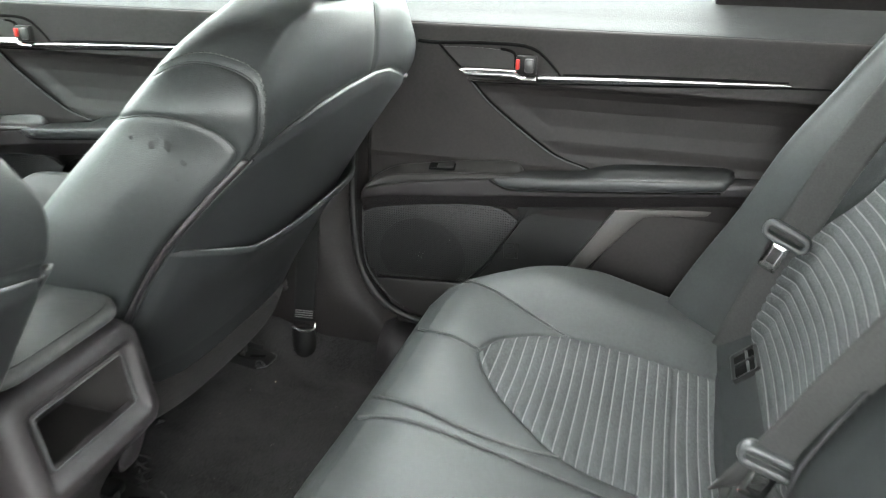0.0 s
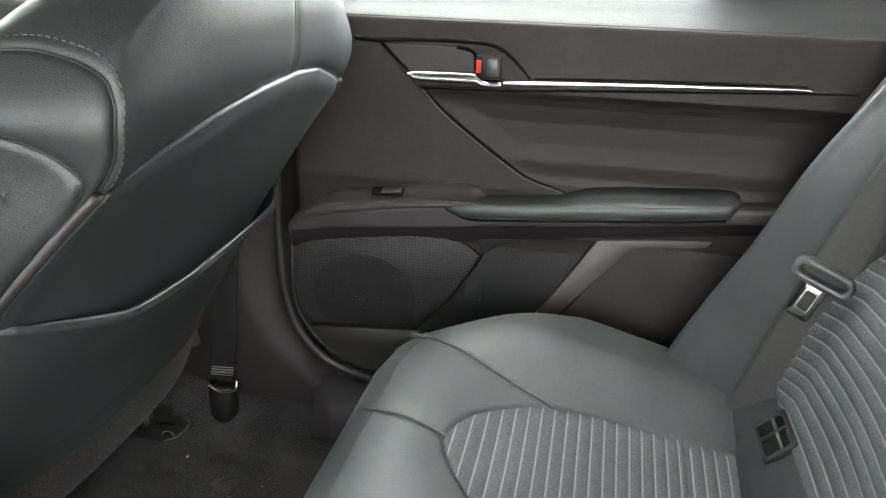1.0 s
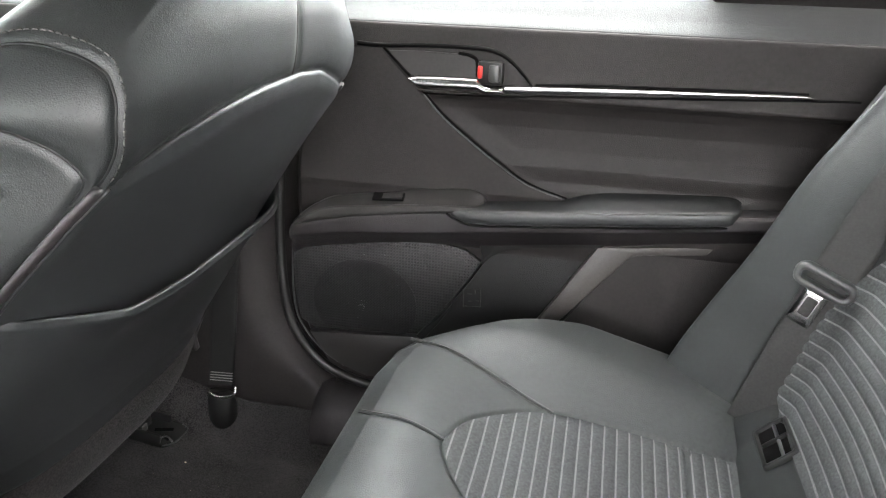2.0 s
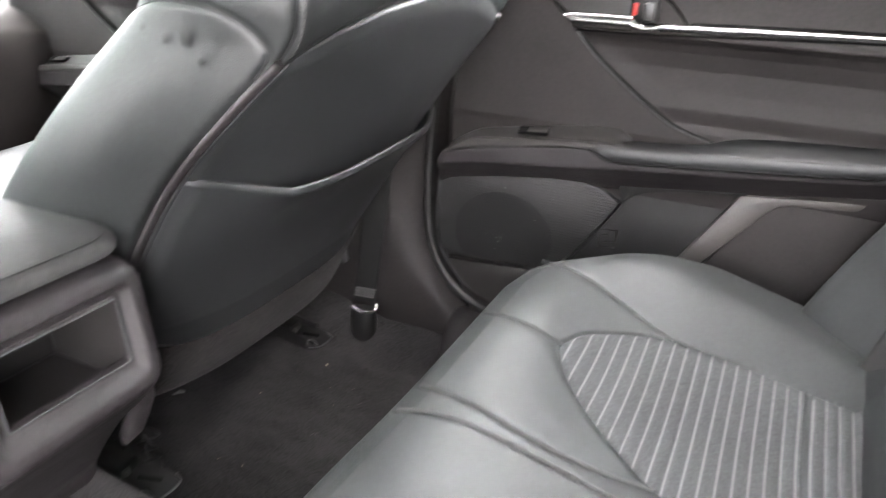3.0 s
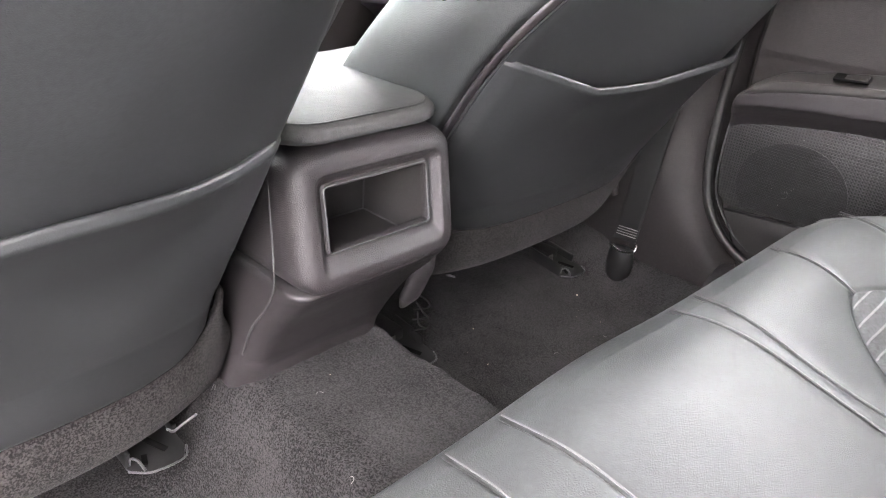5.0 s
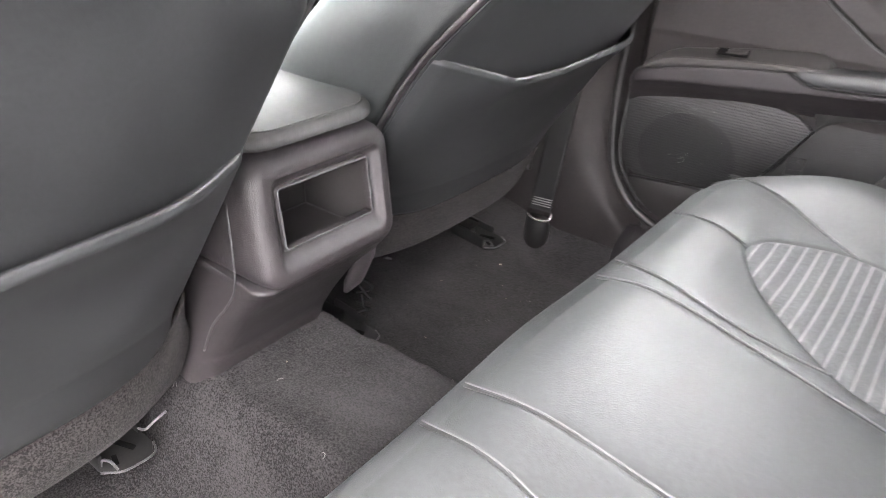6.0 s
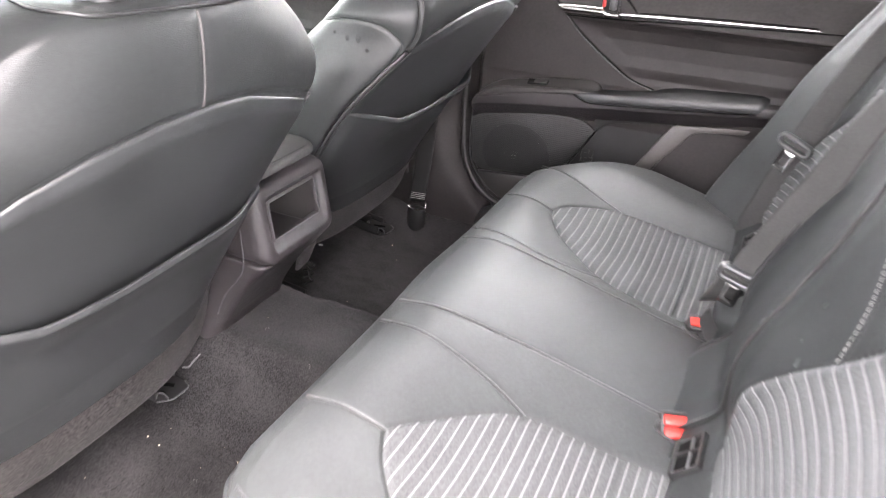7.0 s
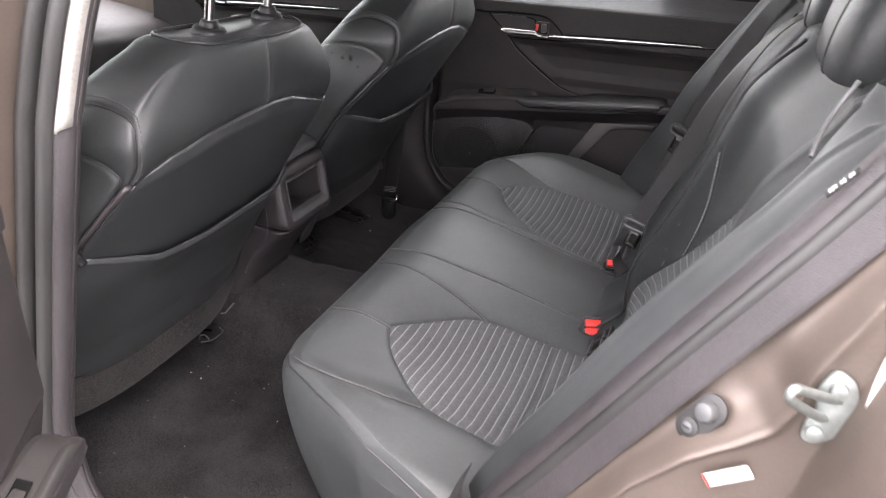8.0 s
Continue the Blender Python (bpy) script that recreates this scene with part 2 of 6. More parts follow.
def solid(P, thick, flip=False):
    """A sheet with real thickness: the grid, its back and the rim."""
    N = normals(P) * (-1 if flip else 1)
    nv, nu = P.shape[:2]
    v = np.concatenate([P.reshape(-1, 3), (P - N * thick).reshape(-1, 3)])
    m = nv * nu
    f = []
    for j in range(nv - 1):
        for i in range(nu - 1):
            q = (j * nu + i, j * nu + i + 1, (j + 1) * nu + i + 1, (j + 1) * nu + i)
            f.append(q[::-1] if flip else q)
            f.append(tuple(m + a for a in (q if flip else q[::-1])))
    rim = [i for i in range(nu)] + [j * nu + nu - 1 for j in range(1, nv)] + [(nv - 1) * nu + i for i in range(nu - 2, -1, -1)] + [j * nu for j in range(nv - 2, 0, -1)]
    for a, b in zip(rim, rim[1:] + rim[:1]):
        q = (b, a, m + a, m + b)
        f.append(q[::-1] if flip else q)
    return v, f


def tube(pts, r, sides=8, closed=False, flat=1.0):
    """A round cord along places; r may be a list. flat: the second radius over the first."""
    p = np.asarray(pts, float)
    n = len(p)
    tan = np.gradient(p, axis=0) if not closed else np.roll(p, -1, 0) - np.roll(p, 1, 0)
    tan /= np.maximum(np.linalg.norm(tan, axis=1, keepdims=True), 1e-9)
    up = np.array((0, 0, 1.0)) if abs(tan[0][2]) < 0.9 else np.array((1.0, 0, 0))
    rr = np.broadcast_to(r, n)
    verts = []
    for i in range(n):
        a = np.cross(tan[i], up)
        a /= max(np.linalg.norm(a), 1e-9)
        b = np.cross(a, tan[i])
        up = b
        for k in range(sides):
            w = 2 * math.pi * k / sides
            verts.append(p[i] + rr[i] * (math.cos(w) * a + flat * math.sin(w) * b))
    faces = []
    for i in range(n if closed else n - 1):
        for k in range(sides):
            k2, i2 = (k + 1) % sides, (i + 1) % n
            faces.append((i * sides + k, i * sides + k2, i2 * sides + k2, i2 * sides + k))
    if not closed:
        faces += [tuple(range(sides))[::-1], tuple((n - 1) * sides + k for k in range(sides))]
    return verts, faces


def block(size, m, bevel=0.004, seg=2, taper=None):
    """A rounded box of the given size at the pose m, as a bmesh; taper scales its top in x and y."""
    bm = bmesh.new()
    bmesh.ops.create_cube(bm, size=1)
    bmesh.ops.scale(bm, verts=bm.verts, vec=size)
    if taper:
        for v in bm.verts:
            if v.co.z > 0:
                v.co.x *= taper[0]
                v.co.y *= taper[1]
    if bevel:
        bmesh.ops.bevel(bm, geom=bm.edges[:], offset=bevel, segments=seg, profile=0.5, affect="EDGES")
    bmesh.ops.transform(bm, matrix=m, verts=bm.verts)
    return bm


def rod(r, h, m, sides=20, r2=None, bevel=0.0):
    bm = bmesh.new()
    bmesh.ops.create_cone(bm, cap_ends=True, segments=sides, radius1=r, radius2=r if r2 is None else r2, depth=h)
    if bevel:
        bmesh.ops.bevel(bm, geom=[e for e in bm.edges if len(e.link_faces) == 2 and e.calc_face_angle() > 0.8], offset=bevel, segments=2, profile=0.5, affect="EDGES")
    bmesh.ops.transform(bm, matrix=m, verts=bm.verts)
    return bm


def prism(outline, depth, m=None, bevel=0.0):
    """A flat outline in x, y given depth along z, posed by m, as a bmesh."""
    bm = bmesh.new()
    f = bm.faces.new([bm.verts.new((x, y, 0)) for x, y in outline])
    g = bmesh.ops.extrude_face_region(bm, geom=[f])
    bmesh.ops.translate(bm, verts=[e for e in g["geom"] if isinstance(e, bmesh.types.BMVert)], vec=(0, 0, depth))
    bmesh.ops.recalc_face_normals(bm, faces=bm.faces)
    if bevel:
        bmesh.ops.bevel(bm, geom=[e for e in bm.edges if e.calc_face_angle(0) > 0.6], offset=bevel, segments=2, profile=0.5, affect="EDGES")
    if m is not None:
        bmesh.ops.transform(bm, matrix=m, verts=bm.verts)
    return bm


def stitches(line, normal, material, parent, gap=0.006, length=0.0042, r=0.0007):
    """A row of short thread stitches, joined in one mesh, along a dense line that lies on a surface."""
    line, normal = np.asarray(line), np.asarray(normal)
    s = np.concatenate([[0], np.cumsum(np.linalg.norm(np.diff(line, axis=0), axis=1))])
    verts, faces = [], []
    for a in np.arange(0.002, s[-1] - length, gap):
        w = np.linspace(a, a + length, 5)
        p = np.stack([np.interp(w, s, line[:, k]) for k in range(3)], 1)
        q = np.stack([np.interp(w, s, normal[:, k]) for k in range(3)], 1)
        p += q * (np.array((-0.3, 0.6, 0.9, 0.6, -0.3)) * r)[:, None]
        v, f = tube(p, r, 5)
        faces += [tuple(i + len(verts) for i in g) for g in f]
        verts += v
    return part("stitching", (verts, faces), material, parent, "pale grey thread stitching")


# ---- ground and car shell ----
gm = bmesh.new()
bmesh.ops.create_grid(gm, x_segments=2, y_segments=2, size=400)
bmesh.ops.translate(gm, verts=gm.verts, vec=(0, 0, -0.32))
ground_root = thing("ground", "grey concrete ground beside the parked car", "ground", (0, 0, -0.32), kind="structure")
part("concrete", gm, CONCRETE, ground_root)

shell = thing("car_body", "bronze grey car body shell round the cabin", "car body", (0, 0, 0), kind="structure")


# roof, windscreen pillars and the closed side of the shell
part("roof", solid(net([[(-0.90, y, 1.04 - 0.10 * (y / 0.6) ** 4 + 0.02) for y in (-0.6, -0.4, 0, 0.4, 0.6)],
                        [(0.1, y, 1.13 - 0.10 * (y / 0.6) ** 4 + 0.02) for y in (-0.6, -0.4, 0, 0.4, 0.6)],
                        [(0.98, y, 1.05 - 0.10 * (y / 0.6) ** 4 + 0.02) for y in (-0.6, -0.4, 0, 0.4, 0.6)]], 24, 24), 0.04, flip=True), HEADLINER, shell)


part("roof_skin", solid(net([[(-0.93, y, 1.075 - 0.10 * (y / 0.6) ** 4 + 0.02) for y in (-0.62, -0.4, 0, 0.4, 0.62)],
                             [(0.1, y, 1.165 - 0.10 * (y / 0.6) ** 4 + 0.02) for y in (-0.62, -0.4, 0, 0.4, 0.62)],
                             [(1.00, y, 1.085 - 0.10 * (y / 0.6) ** 4 + 0.02) for y in (-0.62, -0.4, 0, 0.4, 0.62)]], 24, 24), 0.01, flip=True), PAINT, shell, "bronze grey painted roof")


def floor_z(x, y):
    tun = 0.165 * (1 - sst(np.abs(y + 0.01), 0.085, 0.165)) * (1 - 0.45 * sst(x, -0.05, 0.3))
    side = 0.06 * sst(np.abs(y), 0.64, 0.72)
    return tun + side + 0.10 * sst(-x, 0.75, 1.3) + 0.03 * sst(-x, 0.2, 0.4)


gx, gy = np.meshgrid(np.linspace(-1.6, 0.7, 160), np.linspace(-0.74, 0.74, 140))
FP = np.stack([gx, gy, floor_z(gx, gy)], 2)
FP[..., 2] += 0.0015 * np.random.RandomState(3).randn(*gx.shape)
floor = thing("floor", "charcoal carpet floor of the rear footwells with a raised tunnel", "floor", (0, 0, 0), kind="structure")
part("carpet", solid(FP, 0.03), CARPET, floor)

# ---- rear bench cushion ----
XF_Y, XF_X = [0, 0.42, 0.47, 0.50, 0.55, 0.60, 0.63, 0.65], [0.064, 0.066, 0.076, 0.096, 0.17, 0.265, 0.375, 0.50]
BASE = crom([(0.08, 0.335), (0.15, 0.338), (0.25, 0.315), (0.35, 0.288), (0.45, 0.262), (0.58, 0.232)], 60)


def cush_front(y):
    return np.interp(np.abs(y), XF_Y, XF_X)


def cush_top(x, y):
    a = np.abs(y)
    h = np.interp(x, BASE[:, 0], BASE[:, 1])
    h = h - 0.020 * np.exp(-((a - 0.31) / 0.12) ** 2) * sst(x, 0.12, 0.24)
    h = h + 0.030 * sst(a, 0.44, 0.54) * sst(x, 0.10, 0.26) * (1 - sst(a, 0.60, 0.66) * np.where(np.asarray(y) < 0, 0.7, 1.3))
    h = h + 0.008 * np.exp(-(a / 0.1) ** 2)
    return h


def on_cush(x, y, lift=0.0):
    x, y = np.asarray(x, float), np.asarray(y, float)
    return np.stack([x, y, cush_top(x, y) + lift], -1)


ny, na = 620, 320
ys = np.linspace(-0.655, 0.655, ny)
rows = []
for y in ys:
    xf = float(cush_front(y))
    zt = float(cush_top(xf + 0.035, y))
    front = crom([(xf + 0.09, 0.03), (xf + 0.055, 0.10), (xf + 0.02, 0.19), (xf + 0.002, 0.27), (xf + 0.002, zt - 0.035), (xf + 0.012, zt - 0.011), (xf + 0.035, zt)], 70)
    tx = np.linspace(xf + 0.035, 0.575, na - 69)[1:]
    top = np.stack([tx, cush_top(tx, np.full_like(tx, y))], 1)
    prof = np.concatenate([front, top])
    rows.append(np.stack([prof[:, 0], np.full(len(prof), y), prof[:, 1]], 1))
# the ends fall away to the door side
for s, at_end in ((-1, 0), (1, 1)):
    edge = rows[-1 if at_end else 0]
    more = []
    for dy, dz in ((0.008, 0.010), (0.012, 0.03), (0.013, 0.08), (0.012, 0.16)):
        r = edge.copy()
        r[:, 1] += s * dy
        r[:, 2] = np.minimum(r[:, 2], np.maximum(r[:, 2] - dz, 0.03))
        more.append(r)
    rows = rows + more if at_end else more[::-1] + rows
CP = np.array(rows)


# the seams differ between the two halves: near side (-1), far side (1); x over |y|
SEAMS = {-1: [crom([(0.085, 0.104), (0.13, 0.101), (0.23, 0.093), (0.32, 0.086), (0.485, 0.083)], 120), crom([(0.085, 0.158), (0.16, 0.160), (0.23, 0.171), (0.277, 0.186), (0.310, 0.201)], 80),
              crom([(0.088, 0.336), (0.115, 0.335), (0.155, 0.332), (0.189, 0.328)], 40), crom([(0.108, 0.485), (0.14, 0.500), (0.198, 0.512), (0.257, 0.510), (0.306, 0.486)], 70)],
         1: [crom([(0.085, 0.121), (0.13, 0.127), (0.30, 0.134), (0.49, 0.140)], 120), crom([(0.085, 0.166), (0.15, 0.155), (0.20, 0.151), (0.26, 0.158), (0.305, 0.172)], 80),
             crom([(0.085, 0.331), (0.11, 0.326), (0.145, 0.322), (0.178, 0.320)], 40), crom([(0.098, 0.494), (0.14, 0.478), (0.19, 0.461), (0.28, 0.432)], 70)]}
INS_IN = {-1: crom([(0.189, 0.322), (0.206, 0.293), (0.250, 0.243), (0.310, 0.201), (0.41, 0.187), (0.515, 0.170)], 100), 1: crom([(0.178, 0.314), (0.195, 0.279), (0.240, 0.228), (0.305, 0.174), (0.38, 0.164), (0.515, 0.164)], 100)}
INS_OUT = {-1: crom([(0.189, 0.332), (0.206, 0.366), (0.236, 0.404), (0.285, 0.452), (0.340, 0.480), (0.515, 0.478)], 100), 1: crom([(0.178, 0.324), (0.194, 0.366), (0.232, 0.405), (0.280, 0.431), (0.357, 0.447), (0.515, 0.462)], 100)}
FRONT_EDGE = [(cush_front(y) + 0.014, y) for y in np.linspace(0.455, 0.648, 60)]
lines = []
for s in (-1, 1):
    for l in SEAMS[s] + [INS_IN[s], INS_OUT[s]]:
        lines.append(on_cush(l[:, 0], s * l[:, 1]))
    lines.append(on_cush(np.full(60, 0.505), s * np.linspace(0.15, 0.49, 60)))
    lines.append(on_cush(np.full(40, 0.482), s * np.linspace(0.0, 0.145, 40)))
bench = thing("rear_bench", "black leather rear bench with striped grey fabric inserts", "car bench", (0.3, 0, 0.0))
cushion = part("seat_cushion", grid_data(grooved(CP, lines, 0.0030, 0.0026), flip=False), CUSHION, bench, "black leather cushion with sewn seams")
for s in (-1, 1):
    for l in SEAMS[s]:
        part("seam", tube(on_cush(l[:, 0], s * l[:, 1] + 0.0020, -0.0010), 0.0008, 6), SEWN, cushion, "sewn edge with its highlight painted pale")
        part("seam", tube(on_cush(l[:, 0], s * l[:, 1], -0.0034), 0.0009, 6), PIPING, cushion, "dark seam")
    fe = [(x, s * y) for x, y in FRONT_EDGE]
    part("edge_seam", tube([(x, y, cush_top(x + 0.02, y) - 0.010) for x, y in fe], 0.0022, 6), PIPING, cushion)


def insert_cush(s):
    n = 24
    x0 = float(INS_IN[s][0, 0]) + 0.0005
    span = np.linspace(x0, 0.512, n * 10 + 1)
    yi = np.interp(span, INS_IN[s][:, 0], INS_IN[s][:, 1])
    yo = np.interp(span, INS_OUT[s][:, 0], INS_OUT[s][:, 1])
    m = 40
    f = np.linspace(0, 1, m)
    Y = yi[:, None] + (yo - yi)[:, None] * f
    X = np.repeat(span[:, None], m, 1)
    rib = (X - x0) / (0.512 - x0) * n
    edge = np.minimum(np.minimum(f, 1 - f) * (yo - yi)[:, None], 0.01) / 0.01
    bulge = np.abs(np.sin(np.pi * (rib + 0.5))) ** 0.6
    Z = cush_top(X, Y) + (0.0005 + 0.0022 * bulge) * edge - 0.0015 * (1 - edge)
    Z -= 0.004 * np.exp(-((X - 0.431) / 0.003) ** 2)
    P = np.stack([X, s * Y, Z], 2)
    return grid_data(P, flip=s < 0), np.stack([rib.ravel(), np.tile(f, len(span))], 1)


for s in (-1, 1):
    d, uv = insert_cush(s)
    part("fabric_insert", d, STRIPED, cushion, "grey fabric insert with pale ribbed stripes", uv=uv)


# ---- rear backrest ----
def back_x(z, y):
    a = np.abs(y)
    x = 0.520 + (z - 0.24) * 0.33
    x = x - 0.030 * np.exp(-((a - 0.125) / 0.05) ** 2) * sst(z, 0.28, 0.40) - 0.022 * (1 - sst(a, 0.06, 0.13))
    x = x - 0.018 * sst(a, 0.47, 0.52)
    x = x - 0.035 * (1 - sst(z, 0.255, 0.315)) + 0.010 * np.exp(-((a - 0.35) / 0.14) ** 2) * sst(z, 0.30, 0.36) * (1 - sst(z, 0.60, 0.70))
    return x - 0.012 * np.exp(-((z - 0.40) / 0.10) ** 2) + 0.03 * sst(z, 0.70, 0.80) + 0.12 * sst(a, 0.532, 0.60)


def on_back(z, y, lift=0.0):
    z, y = np.asarray(z, float), np.asarray(y, float)
    return np.stack([back_x(z, y) - lift, y, z + 0 * y], -1)


zz = np.linspace(0.235, 0.80, 220)
yy = np.linspace(-0.60, 0.60, 400)
Yg, Zg = np.meshgrid(yy, zz)
BP = on_back(Zg, Yg)
cap = []
for dx, dz in ((0.02, 0.012), (0.05, 0.018), (0.10, 0.012), (0.13, -0.03), (0.14, -0.20)):
    r = BP[-1].copy()
    r[:, 0] += dx
    r[:, 2] += dz
    cap.append(r)
BP = np.concatenate([BP, cap])
BPIPE = [crom([(0.245, s * 0.10), (0.33, s * 0.098), (0.585, s * 0.098), (0.74, s * 0.10), (0.79, s * 0.13)], 100) for s in (-1, 1)]
BIN = crom([(0.300, 0.200), (0.312, 0.158), (0.37, 0.152), (0.44, 0.187), (0.505, 0.245), (0.60, 0.335), (0.66, 0.412)], 80)
BOUT = crom([(0.300, 0.485), (0.33, 0.515), (0.40, 0.522), (0.48, 0.500), (0.57, 0.458), (0.66, 0.418)], 80)
BST = crom([(0.490, 0.232), (0.53, 0.208), (0.58, 0.175), (0.63, 0.145)], 60)
blines = []
for s in (-1, 1):
    for l in (BIN, BOUT, BST):
        blines.append(on_back(l[:, 0], s * l[:, 1]))
for l in BPIPE:
    blines.append(on_back(l[:, 0], l[:, 1]))
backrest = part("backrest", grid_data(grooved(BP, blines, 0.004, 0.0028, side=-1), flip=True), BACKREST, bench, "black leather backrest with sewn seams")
for l in BPIPE:
    part("piping", tube(on_back(l[:, 0], l[:, 1], 0.001), 0.0028, 8), PIPING, backrest)
for s in (-1, 1):
    p = on_back(BST[:, 0], s * BST[:, 1], 0.0005)
    stitches(p, np.tile((-0.95, 0, 0.3), (len(p), 1)), THREAD, backrest)
    n = 25
    span = np.linspace(0.302, 0.658, n * 10 + 1)
    yi = np.interp(span, BIN[:, 0], BIN[:, 1])
    yo = np.interp(span, BOUT[:, 0], BOUT[:, 1])
    f = np.linspace(0, 1, 40)
    Y = yi[:, None] + (yo - yi)[:, None] * f
    Z = np.repeat(span[:, None], 40, 1)
    rib = (Z - 0.302) / 0.356 * n + 0.42 * ((np.abs(Y) - 0.38) / 0.15) ** 2 - 0.12 * (np.abs(Y) - 0.35) / 0.15
    edge = np.minimum(np.minimum(f, 1 - f) * (yo - yi)[:, None], 0.01) / 0.01
    lift = (0.0008 + 0.003 * np.abs(np.sin(np.pi * (rib + 0.5))) ** 0.6) * edge - 0.0015 * (1 - edge)
    P = np.stack([back_x(Z, Y) - lift, s * Y, Z], 2)
    part("fabric_insert", grid_data(P, flip=s > 0), STRIPED, backrest, "grey fabric insert with pale ribbed stripes", uv=np.stack([rib.ravel(), np.tile(f, len(span))], 1))


def side_bolster(s):
    """The padded side piece between the backrest and the door opening."""
    rows = []
    for z, out in ((0.24, 0.115), (0.30, 0.120), (0.37, 0.112), (0.46, 0.096), (0.56, 0.086), (0.64, 0.078), (0.71, 0.064), (0.77, 0.046), (0.82, 0.014)) if s > 0 else ((0.24, 0.115), (0.30, 0.120), (0.37, 0.110), (0.46, 0.088), (0.56, 0.066), (0.64, 0.052), (0.71, 0.032), (0.77, 0.012), (0.82, -0.02)):
        xb = 0.520 + (z - 0.24) * 0.33
        k = 0.036 * float(sst(z, 0.54, 0.70))
        rows.append([(xb + 0.05, s * 0.515, z), (xb - 0.012 + k, s * 0.522, z), (xb - 0.022 - 0.3 * out + k, s * 0.538, z), (xb - out + 0.6 * k, s * 0.582, z), (xb - out + 0.008 + 0.3 * k, s * 0.615, z),
                     (xb - out + 0.03, s * 0.642, z), (xb - out + 0.07, s * 0.658, z), (xb + 0.12, s * 0.665, z)])
    P = net(rows, 90, 140)
    th = thing("side_bolster", "black vinyl side bolster between the backrest and the door", "seat bolster", (0.5, s * 0.58, 0.24), "side bolsters")
    crease = np.array([P[j, 40] for j in range(8, 130)])
    part("bolster_pad", grid_data(grooved(P, [crease], 0.004, 0.006, side=s), flip=s < 0), DUSTY_LIT, th)
    joint = np.array([P[j, 14] for j in range(4, 134)]) + (-0.002, 0, 0.0005)
    part("joint_piping", tube(joint, 0.0022, 6), PIPING, th)
    upper = crom([(0.676, s * 0.592, 0.773), (0.682, s * 0.572, 0.790), (0.690, s * 0.556, 0.806), (0.702, s * 0.548, 0.830)], 20) + (0.010, s * 0.004, -0.006)
    part("upper_piping", tube(upper, 0.0021, 8), GREYPL, th, "pale grey upper piping")
    return th


for side in (1, -1):
    side_bolster(side)

# ---- front seats ----
# height, half width, set-back of the rear corners, depth to the front bolsters
LV = [(0.19, 0.225, 0.040, 0.22), (0.25, 0.240, 0.044, 0.24), (0.34, 0.260, 0.050, 0.25), (0.43, 0.270, 0.052, 0.25), (0.51, 0.270, 0.046, 0.23), (0.58, 0.258, 0.028, 0.21), (0.63, 0.244, 0.014, 0.194),
      (0.67, 0.240, 0.020, 0.175), (0.71, 0.215, 0.026, 0.150), (0.738, 0.180, 0.022, 0.128), (0.755, 0.148, 0.013, 0.112), (0.764, 0.125, 0.008, 0.098), (0.768, 0.10, 0.006, 0.080)]
LVC = crom(LV, 160)


LEAN = crom([(0.60, -0.023), (0.63, -0.0058), (0.655, 0.0070), (0.675, 0.0125), (0.695, 0.0148), (0.715, 0.0156), (0.735, 0.0148), (0.750, 0.0125), (0.757, 0.0085), (0.763, -0.001), (0.768, -0.012)], 120)


def seat_line(z):
    """How far back the middle of the seat's rear face lies at a height; it bends upright towards the top."""
    z = np.asarray(z)
    low = np.where(z < 0.30, -0.1955 + np.maximum(z - 0.30, -0.07) * 0.44 + np.minimum(z - 0.23, 0) * 0.22, (z - 0.64) * 0.575)
    return np.where(z < 0.615, low, np.interp(z, LEAN[:, 0], LEAN[:, 1]))


def seat_w(z):
    return np.interp(z, LVC[:, 0], LVC[:, 1])


def seat_rear(u, z, lift=0.0):
    k = np.minimum(np.abs(u) / seat_w(z), 1.05)
    return seat_line(z) - np.interp(z, LVC[:, 0], LVC[:, 2]) * k ** 3.2 + lift


SIDE = [(-0.72, 0.90), (-0.92, 1.0), (-1.08, 0.85), (-1.12, 0.55), (-1.07, 0.25)]


def inner_at(inner, z):
    """The narrower side's share of the half width; it widens again towards the foot."""
    k = inner - 0.05 if inner < 0.9 else inner
    return np.interp(z, (0.19, 0.23, 0.27, 0.31, 0.36, 0.48, 0.60), (1.02, 1.0, 0.5 * (0.94 + k), k + 0.01, k, k, inner))


def seat_loop(x0, w, c, th, inner=0.93):
    left = [(u * w, -max(d * th, c * 1.1)) for u, d in SIDE]
    rear = [(-w, -c), (-0.85 * w, -c * 0.6), (-0.5 * w, -c * 0.12), (0, 0), (0.48 * w, -c * 0.12), (0.80 * w, -c * 0.6), (inner * w, -c)]
    right = [(-(inner - (0.08 if inner < 0.9 else 0.02)) * u, d) for u, d in left[::-1]]
    front = [(0.4 * w, -0.78 * th), (0, -0.74 * th), (-0.4 * w, -0.78 * th)]
    return [(x0 + d, u) for u, d in left + rear + right + front]


